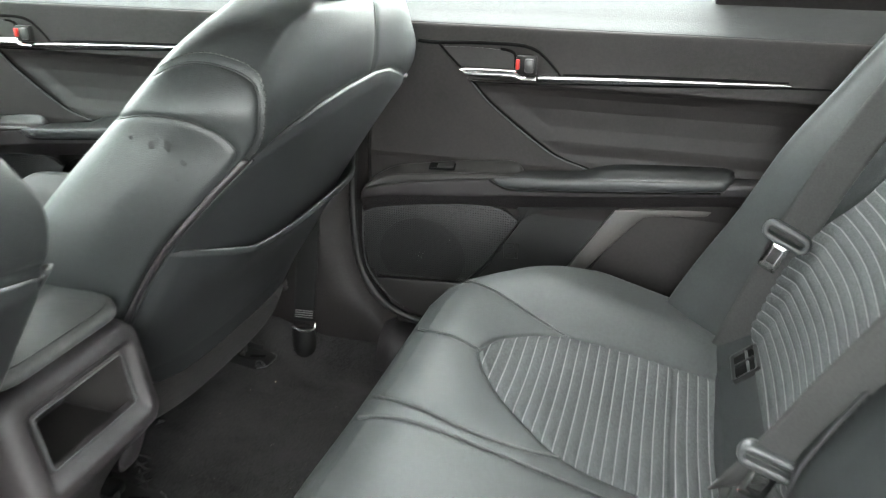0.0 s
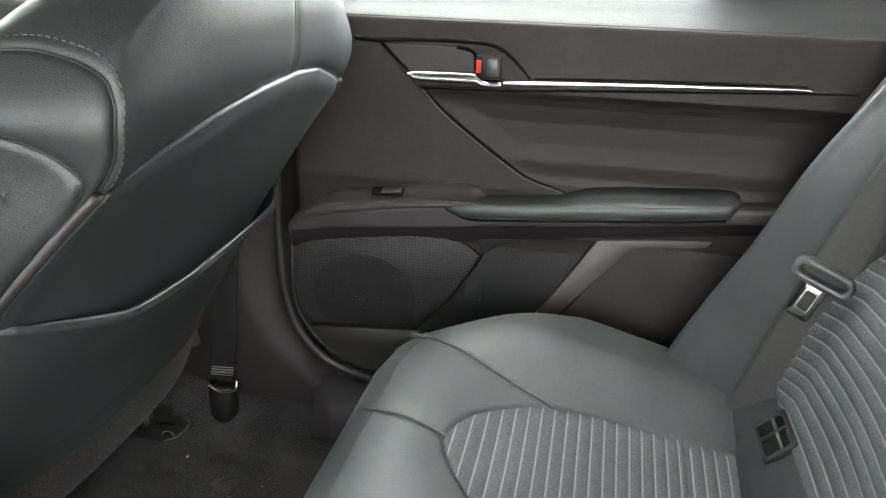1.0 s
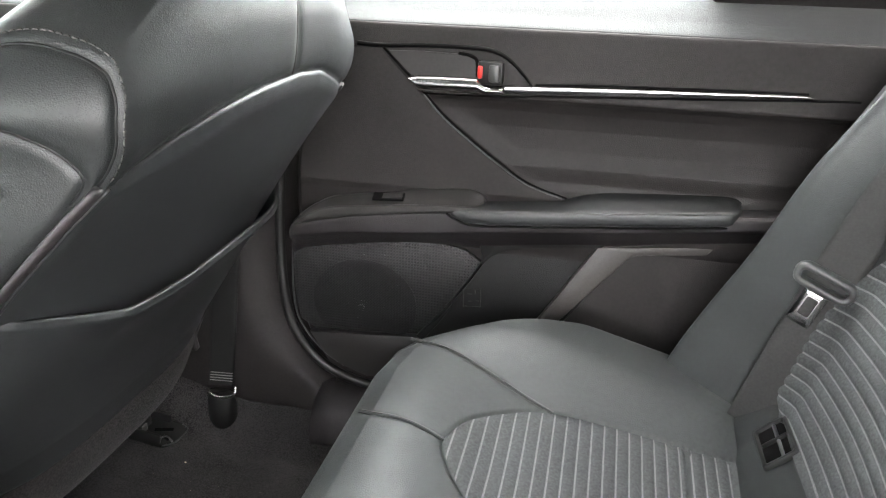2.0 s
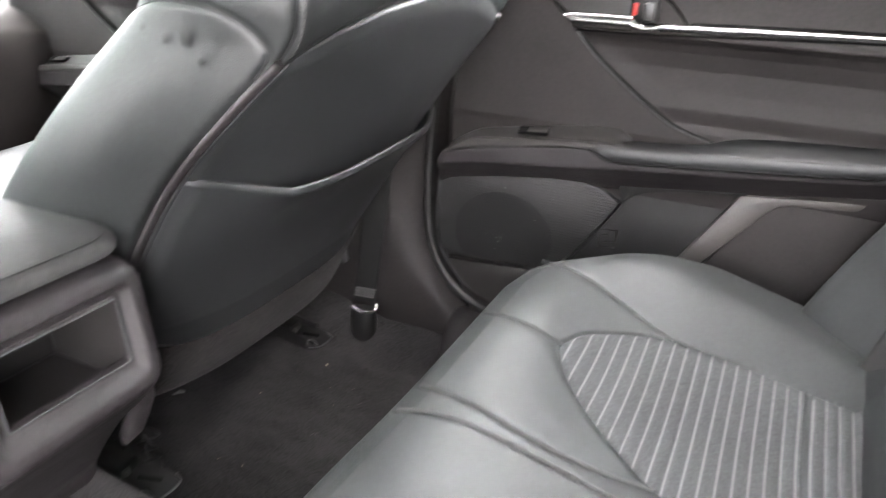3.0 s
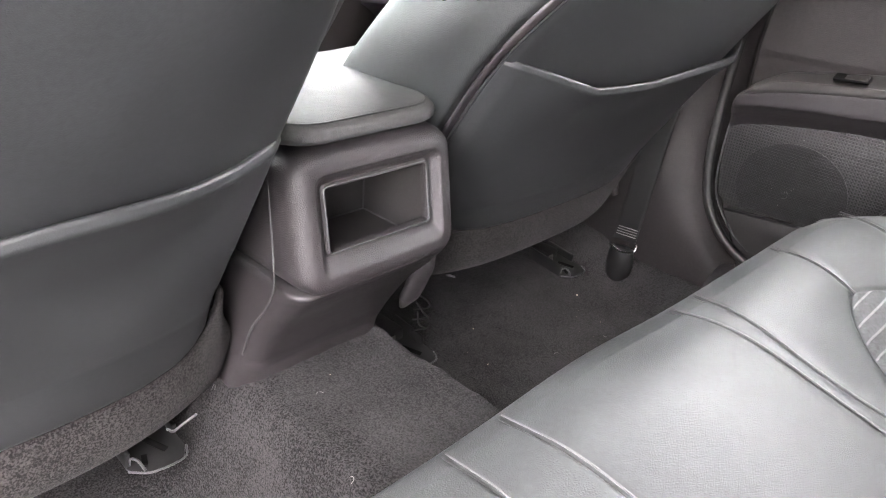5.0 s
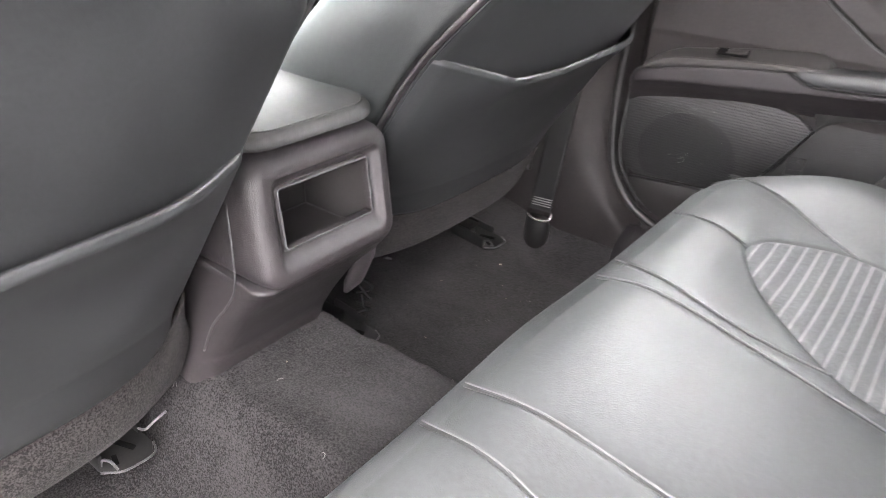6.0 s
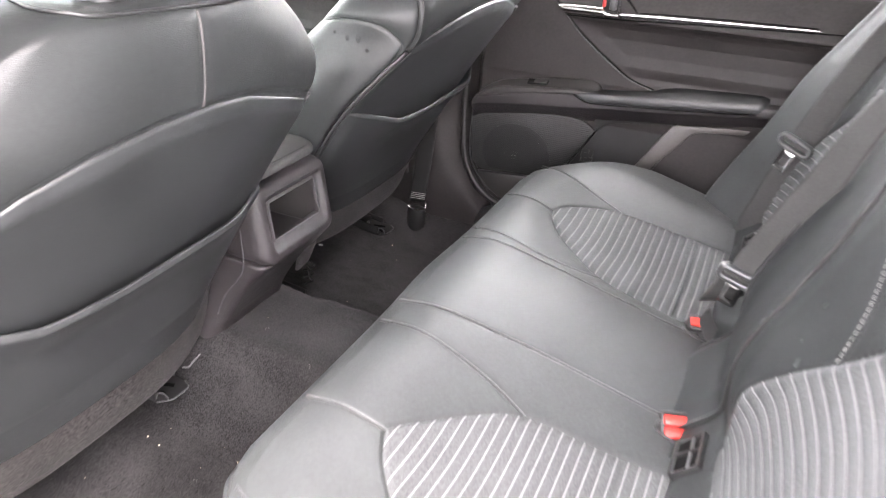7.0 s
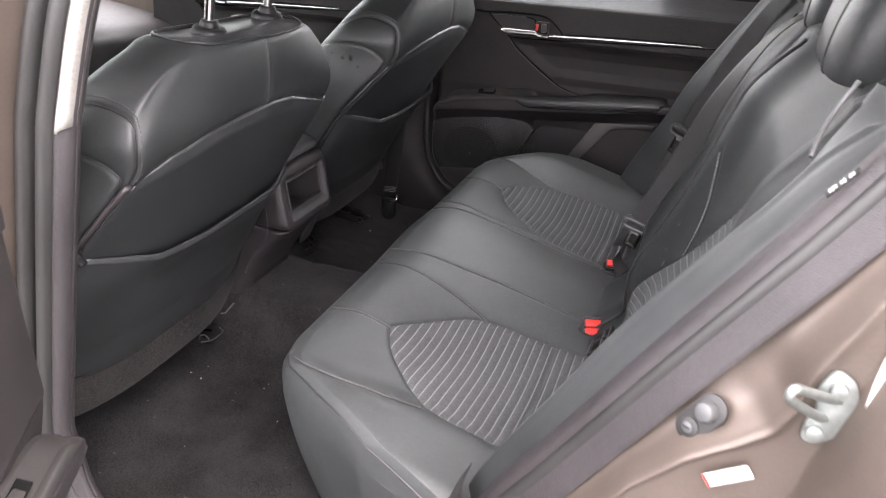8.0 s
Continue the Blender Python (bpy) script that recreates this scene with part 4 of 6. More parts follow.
def car_door(ox, label):
    th = thing("car_door", label, "car door", (ox + 0.25, 0.75, 0.1), "far side doors")
    xs = np.concatenate([np.linspace(-0.155, -0.12, 16), np.linspace(-0.115, 0.29, 200), np.linspace(0.295, 0.70, 70)])
    zs = np.concatenate([np.linspace(0.09, 0.45, 40), np.linspace(0.454, 0.60, 74), np.linspace(0.602, 0.70, 66), np.linspace(0.703, 0.74, 16)])
    rows = []
    for zv in zs:
        lead = 0.03 * sst(zv, 0.3, 0.7) + 0.05 * (1 - sst(zv, 0.10, 0.22))
        x = ox - 0.155 + lead + (xs + 0.155) * (0.855 - lead) / 0.855
        y = door_y(x, zv, ox) + 0.03 * (1 - sst(x - ox, -0.155 + lead, -0.135 + lead))
        rows.append(np.stack([x, y, np.full_like(x, zv)], 1))
    rows = np.array(rows)
    cut = int(np.searchsorted(zs, 0.6905))
    part("door_skin", solid(rows[:cut + 1], 0.02), PANEL, th, "soft charcoal door skin")
    part("window_ledge", solid(rows[cut:], 0.02), LEDGE, th, "grained black vinyl window ledge")
    part("outer_panel", block((0.76, 0.028, 0.62), pose(ox + 0.29, 0.790, 0.36), 0.01), PAINT, th, "bronze grey painted outer panel")
    zd = np.linspace(0.468, 0.650, 60)
    xd = ox + np.interp(zd, DIAG[:, 1], DIAG[:, 0])
    part("panel_seam", tube(np.stack([xd + 0.0028, door_y(xd - 0.02, zd, ox) + 0.0035, zd], 1), 0.0022, 6), VOID, th, "dark panel joint")
    # highlight along the front panel's edge, drawn as a thin grey cord
    part("edge_highlight", tube(np.stack([xd + 0.0004, door_y(xd - 0.02, zd, ox) + 0.0004, zd], 1), 0.0011, 6), GREYPL, th, "grey cord painting the lit panel edge")
    # long lower armrest shelf with its overhang
    rows = []
    for x, zt, zb, zu, y in ((-0.150, 0.376, 0.362, 0.330, 0.706), (-0.140, 0.390, 0.374, 0.338, 0.684), (-0.122, 0.404, 0.384, 0.346, 0.668), (-0.06, 0.421, 0.396, 0.358, 0.664), (0.03, 0.436, 0.406, 0.371, 0.664), (0.09, 0.443, 0.412, 0.374, 0.664), (0.15, 0.446, 0.419, 0.376, 0.664), (0.30, 0.455, 0.434, 0.394, 0.664), (0.47, 0.472, 0.453, 0.414, 0.665), (0.60, 0.482, 0.463, 0.424, 0.668)):
        h = zt - zb
        rows.append([(ox + x, 0.74, zu - 0.002), (ox + x, 0.722, zu), (ox + x, 0.5 * (0.722 + y), 0.42 * zu + 0.58 * zb - 0.002), (ox + x, y + 0.006, zb - 0.003), (ox + x, y + 0.001, zb + 0.002), (ox + x, y, zb + 0.4 * h), (ox + x, y, zt - 0.004), (ox + x, y + 0.003, zt - 0.0006), (ox + x, y + 0.012, zt + 0.001), (ox + x, 0.735, zt + 0.003)])
    part("armrest_shelf", grid_data(net(rows, 80, 90), flip=True), PLASTIC, th, "grained black armrest shelf")
    # padded armrest, pointed at its front end
    rows = []
    for x, zb, zc, zw, y in ((0.100, 0.4440, 0.4455, 0.446, 0.672), (0.112, 0.4385, 0.4480, 0.449, 0.663), (0.136, 0.4310, 0.4500, 0.452, 0.6605), (0.20, 0.4350, 0.4545, 0.459, 0.660), (0.255, 0.4400, 0.4595, 0.466, 0.660), (0.285, 0.4425, 0.4630, 0.476, 0.660), (0.32, 0.4460, 0.4665, 0.482, 0.660), (0.40, 0.4535, 0.4735, 0.487, 0.660), (0.462, 0.4600, 0.4790, 0.490, 0.661), (0.479, 0.4635, 0.4795, 0.489, 0.666), (0.487, 0.4690, 0.4795, 0.486, 0.680), (0.490, 0.4740, 0.4795, 0.482, 0.70)):
        h = zc - zb
        rows.append([(ox + x, 0.735, zb), (ox + x, 0.70, zb), (ox + x, y + 0.010, zb), (ox + x, y + 0.002, zb + 0.12 * h), (ox + x, y, zb + 0.45 * h), (ox + x, y + 0.001, zb + 0.85 * h), (ox + x, y + 0.005, zc + 0.0008), (ox + x, y + 0.016, zc + 0.30 * (zw - zc) + 0.001), (ox + x, 0.700, zw), (ox + x, 0.735, zw + 0.002)])
    part("armrest_pad", grid_data(net(rows, 70, 110), flip=True), SMOOTH, th, "padded black vinyl armrest")
    part("pad_joint", tube([(ox + x, 0.6635, z) for x, z in crom([(0.102, 0.4435), (0.114, 0.4365), (0.138, 0.4295), (0.20, 0.4335), (0.30, 0.4425), (0.40, 0.452), (0.47, 0.460)], 50)], 0.0016, 6), VOID, th, "dark joint under the armrest")
    # window switch pod with a rolled front rim
    rows = []
    for x, zf, zc, zw, y in ((-0.138, 0.392, 0.394, 0.397, 0.690), (-0.122, 0.4035, 0.407, 0.412, 0.671), (-0.10, 0.413, 0.421, 0.427, 0.664), (-0.07, 0.4205, 0.433, 0.441, 0.663), (-0.02, 0.4285, 0.4395, 0.450, 0.663), (0.03, 0.4365, 0.446, 0.459, 0.663), (0.09, 0.4440, 0.451, 0.467, 0.663), (0.126, 0.4475, 0.4525, 0.470, 0.664), (0.143, 0.4485, 0.4525, 0.467, 0.668), (0.151, 0.449, 0.453, 0.460, 0.676), (0.154, 0.449, 0.4525, 0.454, 0.69)):
        h = zc - zf
        rows.append([(ox + x, y + 0.004, zf - 0.006), (ox + x, y + 0.0005, zf), (ox + x, y + 0.0012, zf + 0.55 * h), (ox + x, y + 0.0045, zc), (ox + x, y + 0.0095, zc + 0.0004), (ox + x, y + 0.0125, zc - 0.0006), (ox + x, y + 0.020, zc + 0.22 * (zw - zc)), (ox + x, 0.694, zw - 0.001), (ox + x, 0.700, zw + 0.001), (ox + x, 0.72, zw + 0.001)])
    part("switch_pod", grid_data(net(rows, 80, 90), flip=True), SATIN, th, "satin black window switch pod")
    # the well's shade is a black block, not a hollow
    part("switch_well", block((0.046, 0.0150, 0.004), pose(ox + 0.014, 0.6835, 0.4530, 24, -4), 0.001), VOID, th, "black block painting shade in the switch well")
    part("window_switch", block((0.030, 0.0125, 0.006), pose(ox + 0.020, 0.6835, 0.4538, 24, -7), 0.002), SATIN, th, "black window switch")
    # chrome handle with a pointed front end, and the strip
    rows = []
    for x, zt, zb in ((0.0435, 0.6235, 0.6205), (0.050, 0.6255, 0.610), (0.060, 0.6262, 0.6030), (0.095, 0.6268, 0.6028), (0.128, 0.6270, 0.6035), (0.136, 0.6262, 0.6040), (0.143, 0.6205, 0.6045), (0.150, 0.6182, 0.6048), (0.169, 0.6180, 0.6055)):
        zm = 0.5 * (zt + zb)
        y = 0.682
        rows.append([(ox + x, y + 0.012, zt), (ox + x, y - 0.001, zt - 0.0008), (ox + x, y - 0.006, zt - 0.2 * (zt - zb)), (ox + x, y - 0.008, zm), (ox + x, y - 0.002, zb + 0.22 * (zt - zb)), (ox + x, y + 0.002, zb + 0.001), (ox + x, y + 0.012, zb)])
    part("door_handle", grid_data(net(rows, 40, 70)), CHROME, th, "polished chrome pull handle")
    rows = []
    for x, z, h in ((0.171, 0.6128, 0.0068), (0.30, 0.6185, 0.0060), (0.45, 0.6240, 0.0048), (0.53, 0.6270, 0.0034), (0.546, 0.6270, 0.001)):
        y = 0.686
        rows.append([(ox + x, y + 0.008, z + h), (ox + x, y - 0.002, z + h * 0.8), (ox + x, y - 0.006, z + 0.3 * h), (ox + x, y - 0.004, z - 0.3 * h), (ox + x, y - 0.001, z - h * 0.8), (ox + x, y + 0.008, z - h)])
    part("chrome_strip", grid_data(net(rows, 24, 60)), CHROME, th, "thin satin chrome strip")
    part("strip_shadow_gap", tube([(ox + x, 0.6895, z) for x, z in crom([(0.06, 0.6015), (0.17, 0.6042), (0.30, 0.6110), (0.45, 0.6182), (0.56, 0.6238), (0.60, 0.6250)], 40)], 0.0016, 6), VOID, th, "dark joint under the strip")
    part("upper_joint", tube([(ox + x, 0.6893, z) for x, z in crom([(0.21, 0.6215), (0.30, 0.6258), (0.45, 0.6300), (0.54, 0.6310)], 30)], 0.0014, 6), VOID, th, "dark joint over the strip")
    # handle cavity, its dark joint and the lock lever
    door_slab("handle_surround", [(0.004, 0.660), (0.05, 0.6625), (0.10, 0.663), (0.14, 0.6620), (0.160, 0.6575), (0.176, 0.6475), (0.192, 0.633), (0.204, 0.6195), (0.17, 0.620), (0.05, 0.624), (0.040, 0.626)], 0.6868, 0.006, PANEL, th, ox, "charcoal handle surround")
    door_slab("handle_cavity", [(0.013, 0.6555), (0.06, 0.6570), (0.118, 0.6555), (0.128, 0.6515), (0.133, 0.6440), (0.133, 0.6265), (0.06, 0.6255), (0.042, 0.6260)], 0.6852, 0.003, SATIN, th, ox, "satin black handle cavity")
    line = crom([(-0.030, 0.6630), (0.0, 0.6615), (0.05, 0.6640), (0.10, 0.6648), (0.14, 0.6640), (0.162, 0.6590), (0.178, 0.6490), (0.194, 0.6340), (0.207, 0.6190)], 50)
    part("surround_seam", tube([(ox + a, 0.6855, b) for a, b in line], np.interp(np.arange(50), (0, 30, 49), (0.0034, 0.0030, 0.0016)), 6), VOID, th, "dark joint round the handle")
    part("cavity_seam", tube([(ox + a, 0.6850, b) for a, b in crom([(0.006, 0.6590), (0.020, 0.6450), (0.034, 0.6320), (0.043, 0.6245)], 20)], 0.0019, 6), VOID, th, "dark joint before the handle")
    # shadow at the cavity's rear end, put in as a black cord
    part("cavity_shade", tube([(ox + a, 0.6846, b) for a, b in crom([(0.108, 0.6570), (0.124, 0.6545), (0.1325, 0.6475), (0.1335, 0.6280)], 24)], 0.0024, 6), VOID, th, "black cord painting the cavity's shadow")
    part("lever_housing", block((0.033, 0.012, 0.030), pose(ox + 0.1515, 0.6830, 0.6340), 0.003), DARK, th, "black lock housing")
    part("lock_lever", block((0.014, 0.010, 0.022), pose(ox + 0.1570, 0.6770, 0.6345), 0.003), GREYPL, th, "grey lock lever")
    part("lock_flag", block((0.0062, 0.008, 0.016), pose(ox + 0.1385, 0.6770, 0.6355), 0.0015), RED, th, "red lock flag")
    # speaker grille
    g = [(-0.150, 0.352), (-0.10, 0.362), (0.02, 0.374), (0.085, 0.378), (0.122, 0.370), (0.146, 0.354), (0.120, 0.312), (0.089, 0.265), (0.053, 0.224), (-0.03, 0.217), (-0.116, 0.208), (-0.143, 0.224), (-0.150, 0.27)]
    door_slab("speaker_grille", g, 0.7170, 0.010, GRILLE, th, ox, "perforated black speaker grille", 0.002)
    disc = [(-0.034 + 0.084 * math.cos(a), max(0.264 + 0.074 * math.sin(a), 0.2185)) for a in np.linspace(0, 2 * math.pi, 64, endpoint=False)]
    door_slab("speaker", disc, 0.7160, 0.003, GRILLE_DARK, th, ox, "round speaker behind its grille")
    verts, faces = [], []
    rnd = random.Random(9)
    for k in range(34):
        a, b, r = -0.038 + rnd.gauss(0, 0.010), 0.262 + rnd.gauss(0, 0.010), rnd.uniform(0.0003, 0.0006)
        if k > 24:
            a, b = rnd.uniform(-0.13, 0.13), rnd.uniform(0.30, 0.37)
        n = len(verts)
        verts += [(ox + a - r, 0.7152, b), (ox + a, 0.7152, b - r), (ox + a + r, 0.7152, b), (ox + a, 0.7152, b + r), (ox + a, 0.7146, b)]
        faces += [(n, n + 1, n + 4), (n + 1, n + 2, n + 4), (n + 2, n + 3, n + 4), (n + 3, n, n + 4)]
    tagged(part("dust", (verts, faces), PAPER, th, "pale dust specks in the grille"), kind="stuff")
    out = crom([(0.320, 0.397), (0.245, 0.389), (0.187, 0.378), (0.156, 0.360), (0.128, 0.316), (0.096, 0.262), (0.062, 0.214)], 40)
    inn = crom([(0.320, 0.410), (0.24, 0.410), (0.15, 0.390), (0.148, 0.356), (0.120, 0.310), (0.089, 0.263), (0.050, 0.220)], 40)
    door_slab("grille_border", list(out) + list(inn[::-1]), 0.7120, 0.016, DARK, th, ox, "black border beside the grille", 0.002)
    low = [(-0.128, 0.2045), (-0.05, 0.2105), (0.053, 0.2190), (0.075, 0.205), (0.08, 0.15), (-0.03, 0.135), (-0.075, 0.150), (-0.104, 0.172)]
    door_slab("lower_ledge", low, 0.7110, 0.016, SATIN, th, ox, "black ledge below the grille", 0.004)
    # lit front edge of the trim, painted on as a pale cord
    part("lit_trim_edge", tube([(ox + a, 0.7165, b) for a, b in crom([(-0.145, 0.39), (-0.150, 0.345), (-0.1525, 0.28), (-0.148, 0.235), (-0.133, 0.203), (-0.105, 0.170), (-0.07, 0.147)], 50)], 0.0015, 6), GREYPL, th, "thin grey cord painting the lit trim edge")
    mark = [(0.121, 0.304), (0.147, 0.306), (0.147, 0.277), (0.121, 0.275)]
    part("embossed_mark", tube([(ox + a, 0.7270, b) for a, b in mark], 0.0010, 6, closed=True), SATIN, th, "embossed square mark")
    for a, b, w, h in ((0.130, 0.296, 0.006, 0.001), (0.138, 0.300, 0.001, 0.007), (0.131, 0.284, 0.005, 0.001), (0.142, 0.286, 0.004, 0.001)):
        part("embossed_bar", block((w, 0.002, h), pose(ox + a, 0.7270, b), 0), SATIN, th)
    # map pocket with its shade painted in, grey blade and the panel behind it
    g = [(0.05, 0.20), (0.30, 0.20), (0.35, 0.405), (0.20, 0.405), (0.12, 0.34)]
    door_slab("map_pocket", g, 0.7280, 0.006, POCKET, th, ox, "grained map pocket painted dark for shade")
    top = [(0.312, 0.3985), (0.36, 0.4010), (0.47, 0.4150), (0.458, 0.4020)]
    inner = crom([(0.45, 0.4010), (0.40, 0.3955), (0.366, 0.3905), (0.354, 0.3830), (0.340, 0.366)], 12)
    g = [top[0], (0.33, 0.4000), top[2], top[3]] + [tuple(q) for q in inner] + [(0.268, 0.277), (0.236, 0.225), (0.204, 0.225), (0.240, 0.280)]
    door_slab("blade_trim", g, 0.7110, 0.014, GREYTRIM, th, ox, "warm grey blade trim", 0.003)
    door_slab("rear_panel", [(0.23, 0.20), (0.55, 0.20), (0.55, 0.42), (0.45, 0.405), (0.35, 0.395)], 0.7190, 0.010, PANEL, th, ox, "charcoal panel behind the blade")
    return th


def grille(name, base):
    m = mat(name, base, 0.55)
    t = m.node_tree
    co = t.nodes.new("ShaderNodeTexCoord")
    vor = t.nodes.new("ShaderNodeTexVoronoi")
    vor.inputs["Scale"].default_value = 215
    vor.inputs["Randomness"].default_value = 0.0
    vor.voronoi_dimensions = "2D"
    sep, com = t.nodes.new("ShaderNodeSeparateXYZ"), t.nodes.new("ShaderNodeCombineXYZ")
    t.links.new(co.outputs["Object"], sep.inputs[0])
    t.links.new(sep.outputs[0], com.inputs[0])
    t.links.new(sep.outputs[2], com.inputs[1])
    t.links.new(com.outputs[0], vor.inputs["Vector"])
    hole = t.nodes.new("ShaderNodeMapRange")
    hole.inputs[1].default_value, hole.inputs[2].default_value = 0.30, 0.42
    t.links.new(vor.outputs[0], hole.inputs[0])
    mx = t.nodes.new("ShaderNodeMix")
    mx.data_type = "RGBA"
    b = t.nodes["Principled BSDF"]
    mx.inputs[6].default_value = (0.0015, 0.0015, 0.0015, 1)
    t.links.new(hole.outputs[0], mx.inputs[0])
    t.links.new(b.inputs["Base Color"].links[0].from_socket, mx.inputs[7])
    t.links.new(mx.outputs[2], b.inputs["Base Color"])
    bump = t.nodes.new("ShaderNodeBump")
    bump.inputs["Strength"].default_value = 0.8
    bump.inputs["Distance"].default_value = 0.002
    t.links.new(hole.outputs[0], bump.inputs["Height"])
    t.links.new(bump.outputs[0], b.inputs["Normal"])
    return m


GRILLE = grille("perforated_black_mesh", (0.021, 0.0202, 0.0202))
GRILLE_DARK = grille("perforated_dark_mesh", (0.0045, 0.0045, 0.0045))
far_door = car_door(0.0, "closed rear door with charcoal trim, chrome strip and speaker grille")
front_door = car_door(-0.98, "closed front door with charcoal trim and chrome strip")
copy_thing(front_door, Matrix.Diagonal((1, -1, 1, 1)) @ pose(-0.73, 0.75, 0.1))


def ribbon(pts, side, width, thick, n=60):
    """A flat strap along a smooth path; side: the way across it at each control place."""
    p, w = crom(pts, n), crom(side, n)
    w /= np.linalg.norm(w, axis=1, keepdims=True)
    f = np.linspace(-0.5, 0.5, 9)
    P = p[:, None] + w[:, None] * (f * width)[None, :, None]
    return solid(P, thick)


# ---- far pillar, sill and the front passenger's belt ----
pillar = thing("pillar_trim", "charcoal plastic pillar trim between the far doors", "pillar trim", (-0.22, 0.72, 0.05), kind="structure")
rows = []
for z, xa, xb in ((0.055, -0.42, -0.04), (0.10, -0.40, -0.085), (0.15, -0.375, -0.125), (0.22, -0.345, -0.160), (0.32, -0.33, -0.172), (0.45, -0.325, -0.160), (0.60, -0.315, -0.135), (0.75, -0.30, -0.11), (1.06, -0.24, -0.05)):
    y = 0.695 if z < 0.7 else 0.695 - (z - 0.7) * 0.35
    y = y + 0.012 * math.exp(-((z - 0.06) / 0.05) ** 2)
    rows.append([(xa, y + 0.09, z), (xa + 0.005, y + 0.03, z), (xa + 0.03, y + 0.006, z), ((xa + xb) / 2, y, z), (xb - 0.05, y + 0.006, z), (xb - 0.018, y + 0.026, z), (xb, y + 0.060, z), (xb + 0.004, y + 0.11, z)])
part("trim_panel", solid(net(rows, 60, 70), 0.006), PANEL, pillar, "charcoal grained pillar panel")
seal_pts = crom([(-0.145, 0.745, 0.72), (-0.158, 0.745, 0.50), (-0.166, 0.745, 0.36), (-0.160, 0.745, 0.25), (-0.135, 0.745, 0.185), (-0.085, 0.745, 0.140), (0.0, 0.745, 0.118), (0.2, 0.745, 0.11), (0.5, 0.745, 0.12)], 90)
part("door_seal", tube(seal_pts + (-0.006, -0.026, -0.004), 0.008, 8), RUBBER, pillar, "black rubber door seal")
sill = thing("sill_trim", "black plastic sill trim along the far door opening", "sill trim", (0.2, 0.70, 0.05), kind="structure")
rows = [[(-0.11, y, z) for y, z in ((0.655, 0.03), (0.665, 0.075), (0.685, 0.095), (0.72, 0.105), (0.76, 0.105))],
        [(0.20, y, z) for y, z in ((0.655, 0.03), (0.665, 0.075), (0.685, 0.095), (0.72, 0.105), (0.76, 0.105))],
        [(0.60, y, z) for y, z in ((0.655, 0.03), (0.665, 0.075), (0.685, 0.095), (0.72, 0.105), (0.76, 0.105))]]
part("sill_panel", solid(net(rows, 30, 20), 0.008, flip=True), PLASTIC, sill)

fbelt = thing("front_seat_belt", "black front seat belt with its lower anchor by the pillar", "seat belt", (-0.27, 0.68, 0.02))
part("webbing", ribbon([(-0.272, 0.676, 0.10), (-0.262, 0.676, 0.18), (-0.242, 0.680, 0.36), (-0.20, 0.68, 0.60), (-0.15, 0.60, 0.95)], [(1, 0, 0.08)] * 5, 0.046, 0.0014), WEBBING, fbelt, "black belt webbing")
for k in range(4):
    part("stitch_row", block((0.040, 0.0014, 0.0014), pose(-0.269 + 0.0008 * k, 0.6738, 0.112 + 0.005 * k, 0, -4, 0), 0.0004, 1), THREAD, fbelt)
part("anchor_ring", tube(crom([(-0.298, 0.676, 0.085), (-0.274, 0.671, 0.080), (-0.250, 0.676, 0.085), (-0.249, 0.684, 0.098)], 24), 0.0028, 8), STEEL, fbelt, "bright steel anchor loop")
rows = []
for z, w, d in ((0.008, 0.013, 0.008), (0.018, 0.021, 0.016), (0.04, 0.025, 0.019), (0.065, 0.025, 0.017), (0.082, 0.023, 0.012)):
    rows.append([(-0.276 + w * math.cos(a), 0.683 + d * math.sin(a), z) for a in np.linspace(0, 2 * math.pi, 18, endpoint=False)])
part("anchor_cap", grid_data(net(rows, 36, 24, closed=True), closed=True, caps=True), DARK, fbelt, "black plastic anchor cap")


# ---- seat rails ----
def seat_rail(x, y, z, group="seat rails"):
    th = thing("seat_rail", "black steel seat rail end bolted to the floor", "seat rail", (x, y, z - 0.05), group)
    part("rail", block((0.40, 0.034, 0.022), pose(x - 0.225, y, z - 0.020), 0.004), DARK, th, "black steel rail")
    m = pose(x, y, z - 0.034, 0, 7)
    plate = [(-0.05, -0.030), (0.020, -0.030), (0.034, -0.012), (0.034, 0.022), (0.020, 0.031), (-0.05, 0.031)]
    part("bracket", prism(plate, 0.005, m, 0.0012), DARK, th, "bent black bracket")
    part("bracket_rim", tube([m @ Vector((a, b, 0.004)) for a, b in crom([(0.020, -0.031), (0.034, -0.012), (0.035, 0.022), (0.020, 0.032)], 16)], 0.0012, 6), GREYPL, th, "grey bracket edge")
    part("side_wall", block((0.075, 0.005, 0.022), m @ pose(-0.022, -0.028, 0.011), 0.0015), DARK, th)
    part("side_wall", block((0.060, 0.005, 0.018), m @ pose(-0.030, 0.029, 0.009), 0.0015), DARK, th)
    part("slot", block((0.030, 0.007, 0.002), m @ pose(0.002, 0.006, 0.0058, 0, 0, 24), 0.0008), VOID, th, "dark slot in the bracket")
    part("slot", block((0.014, 0.006, 0.002), m @ pose(0.016, -0.012, 0.0058, 0, 0, -20), 0.0008), VOID, th, "dark slot in the bracket")
    part("bolt", rod(0.0085, 0.010, m @ pose(-0.030, -0.006, 0.010), 14, 0.0072, 0.001), BOLT, th, "dull steel bolt head")
    part("clip", tube([m @ Vector(q) for q in crom([(0.014, -0.027, 0.006), (0.016, -0.026, 0.016), (0.024, -0.022, 0.018), (0.031, -0.018, 0.008)], 16)], 0.0015, 6), GREYPL, th, "bent wire clip")
    return th


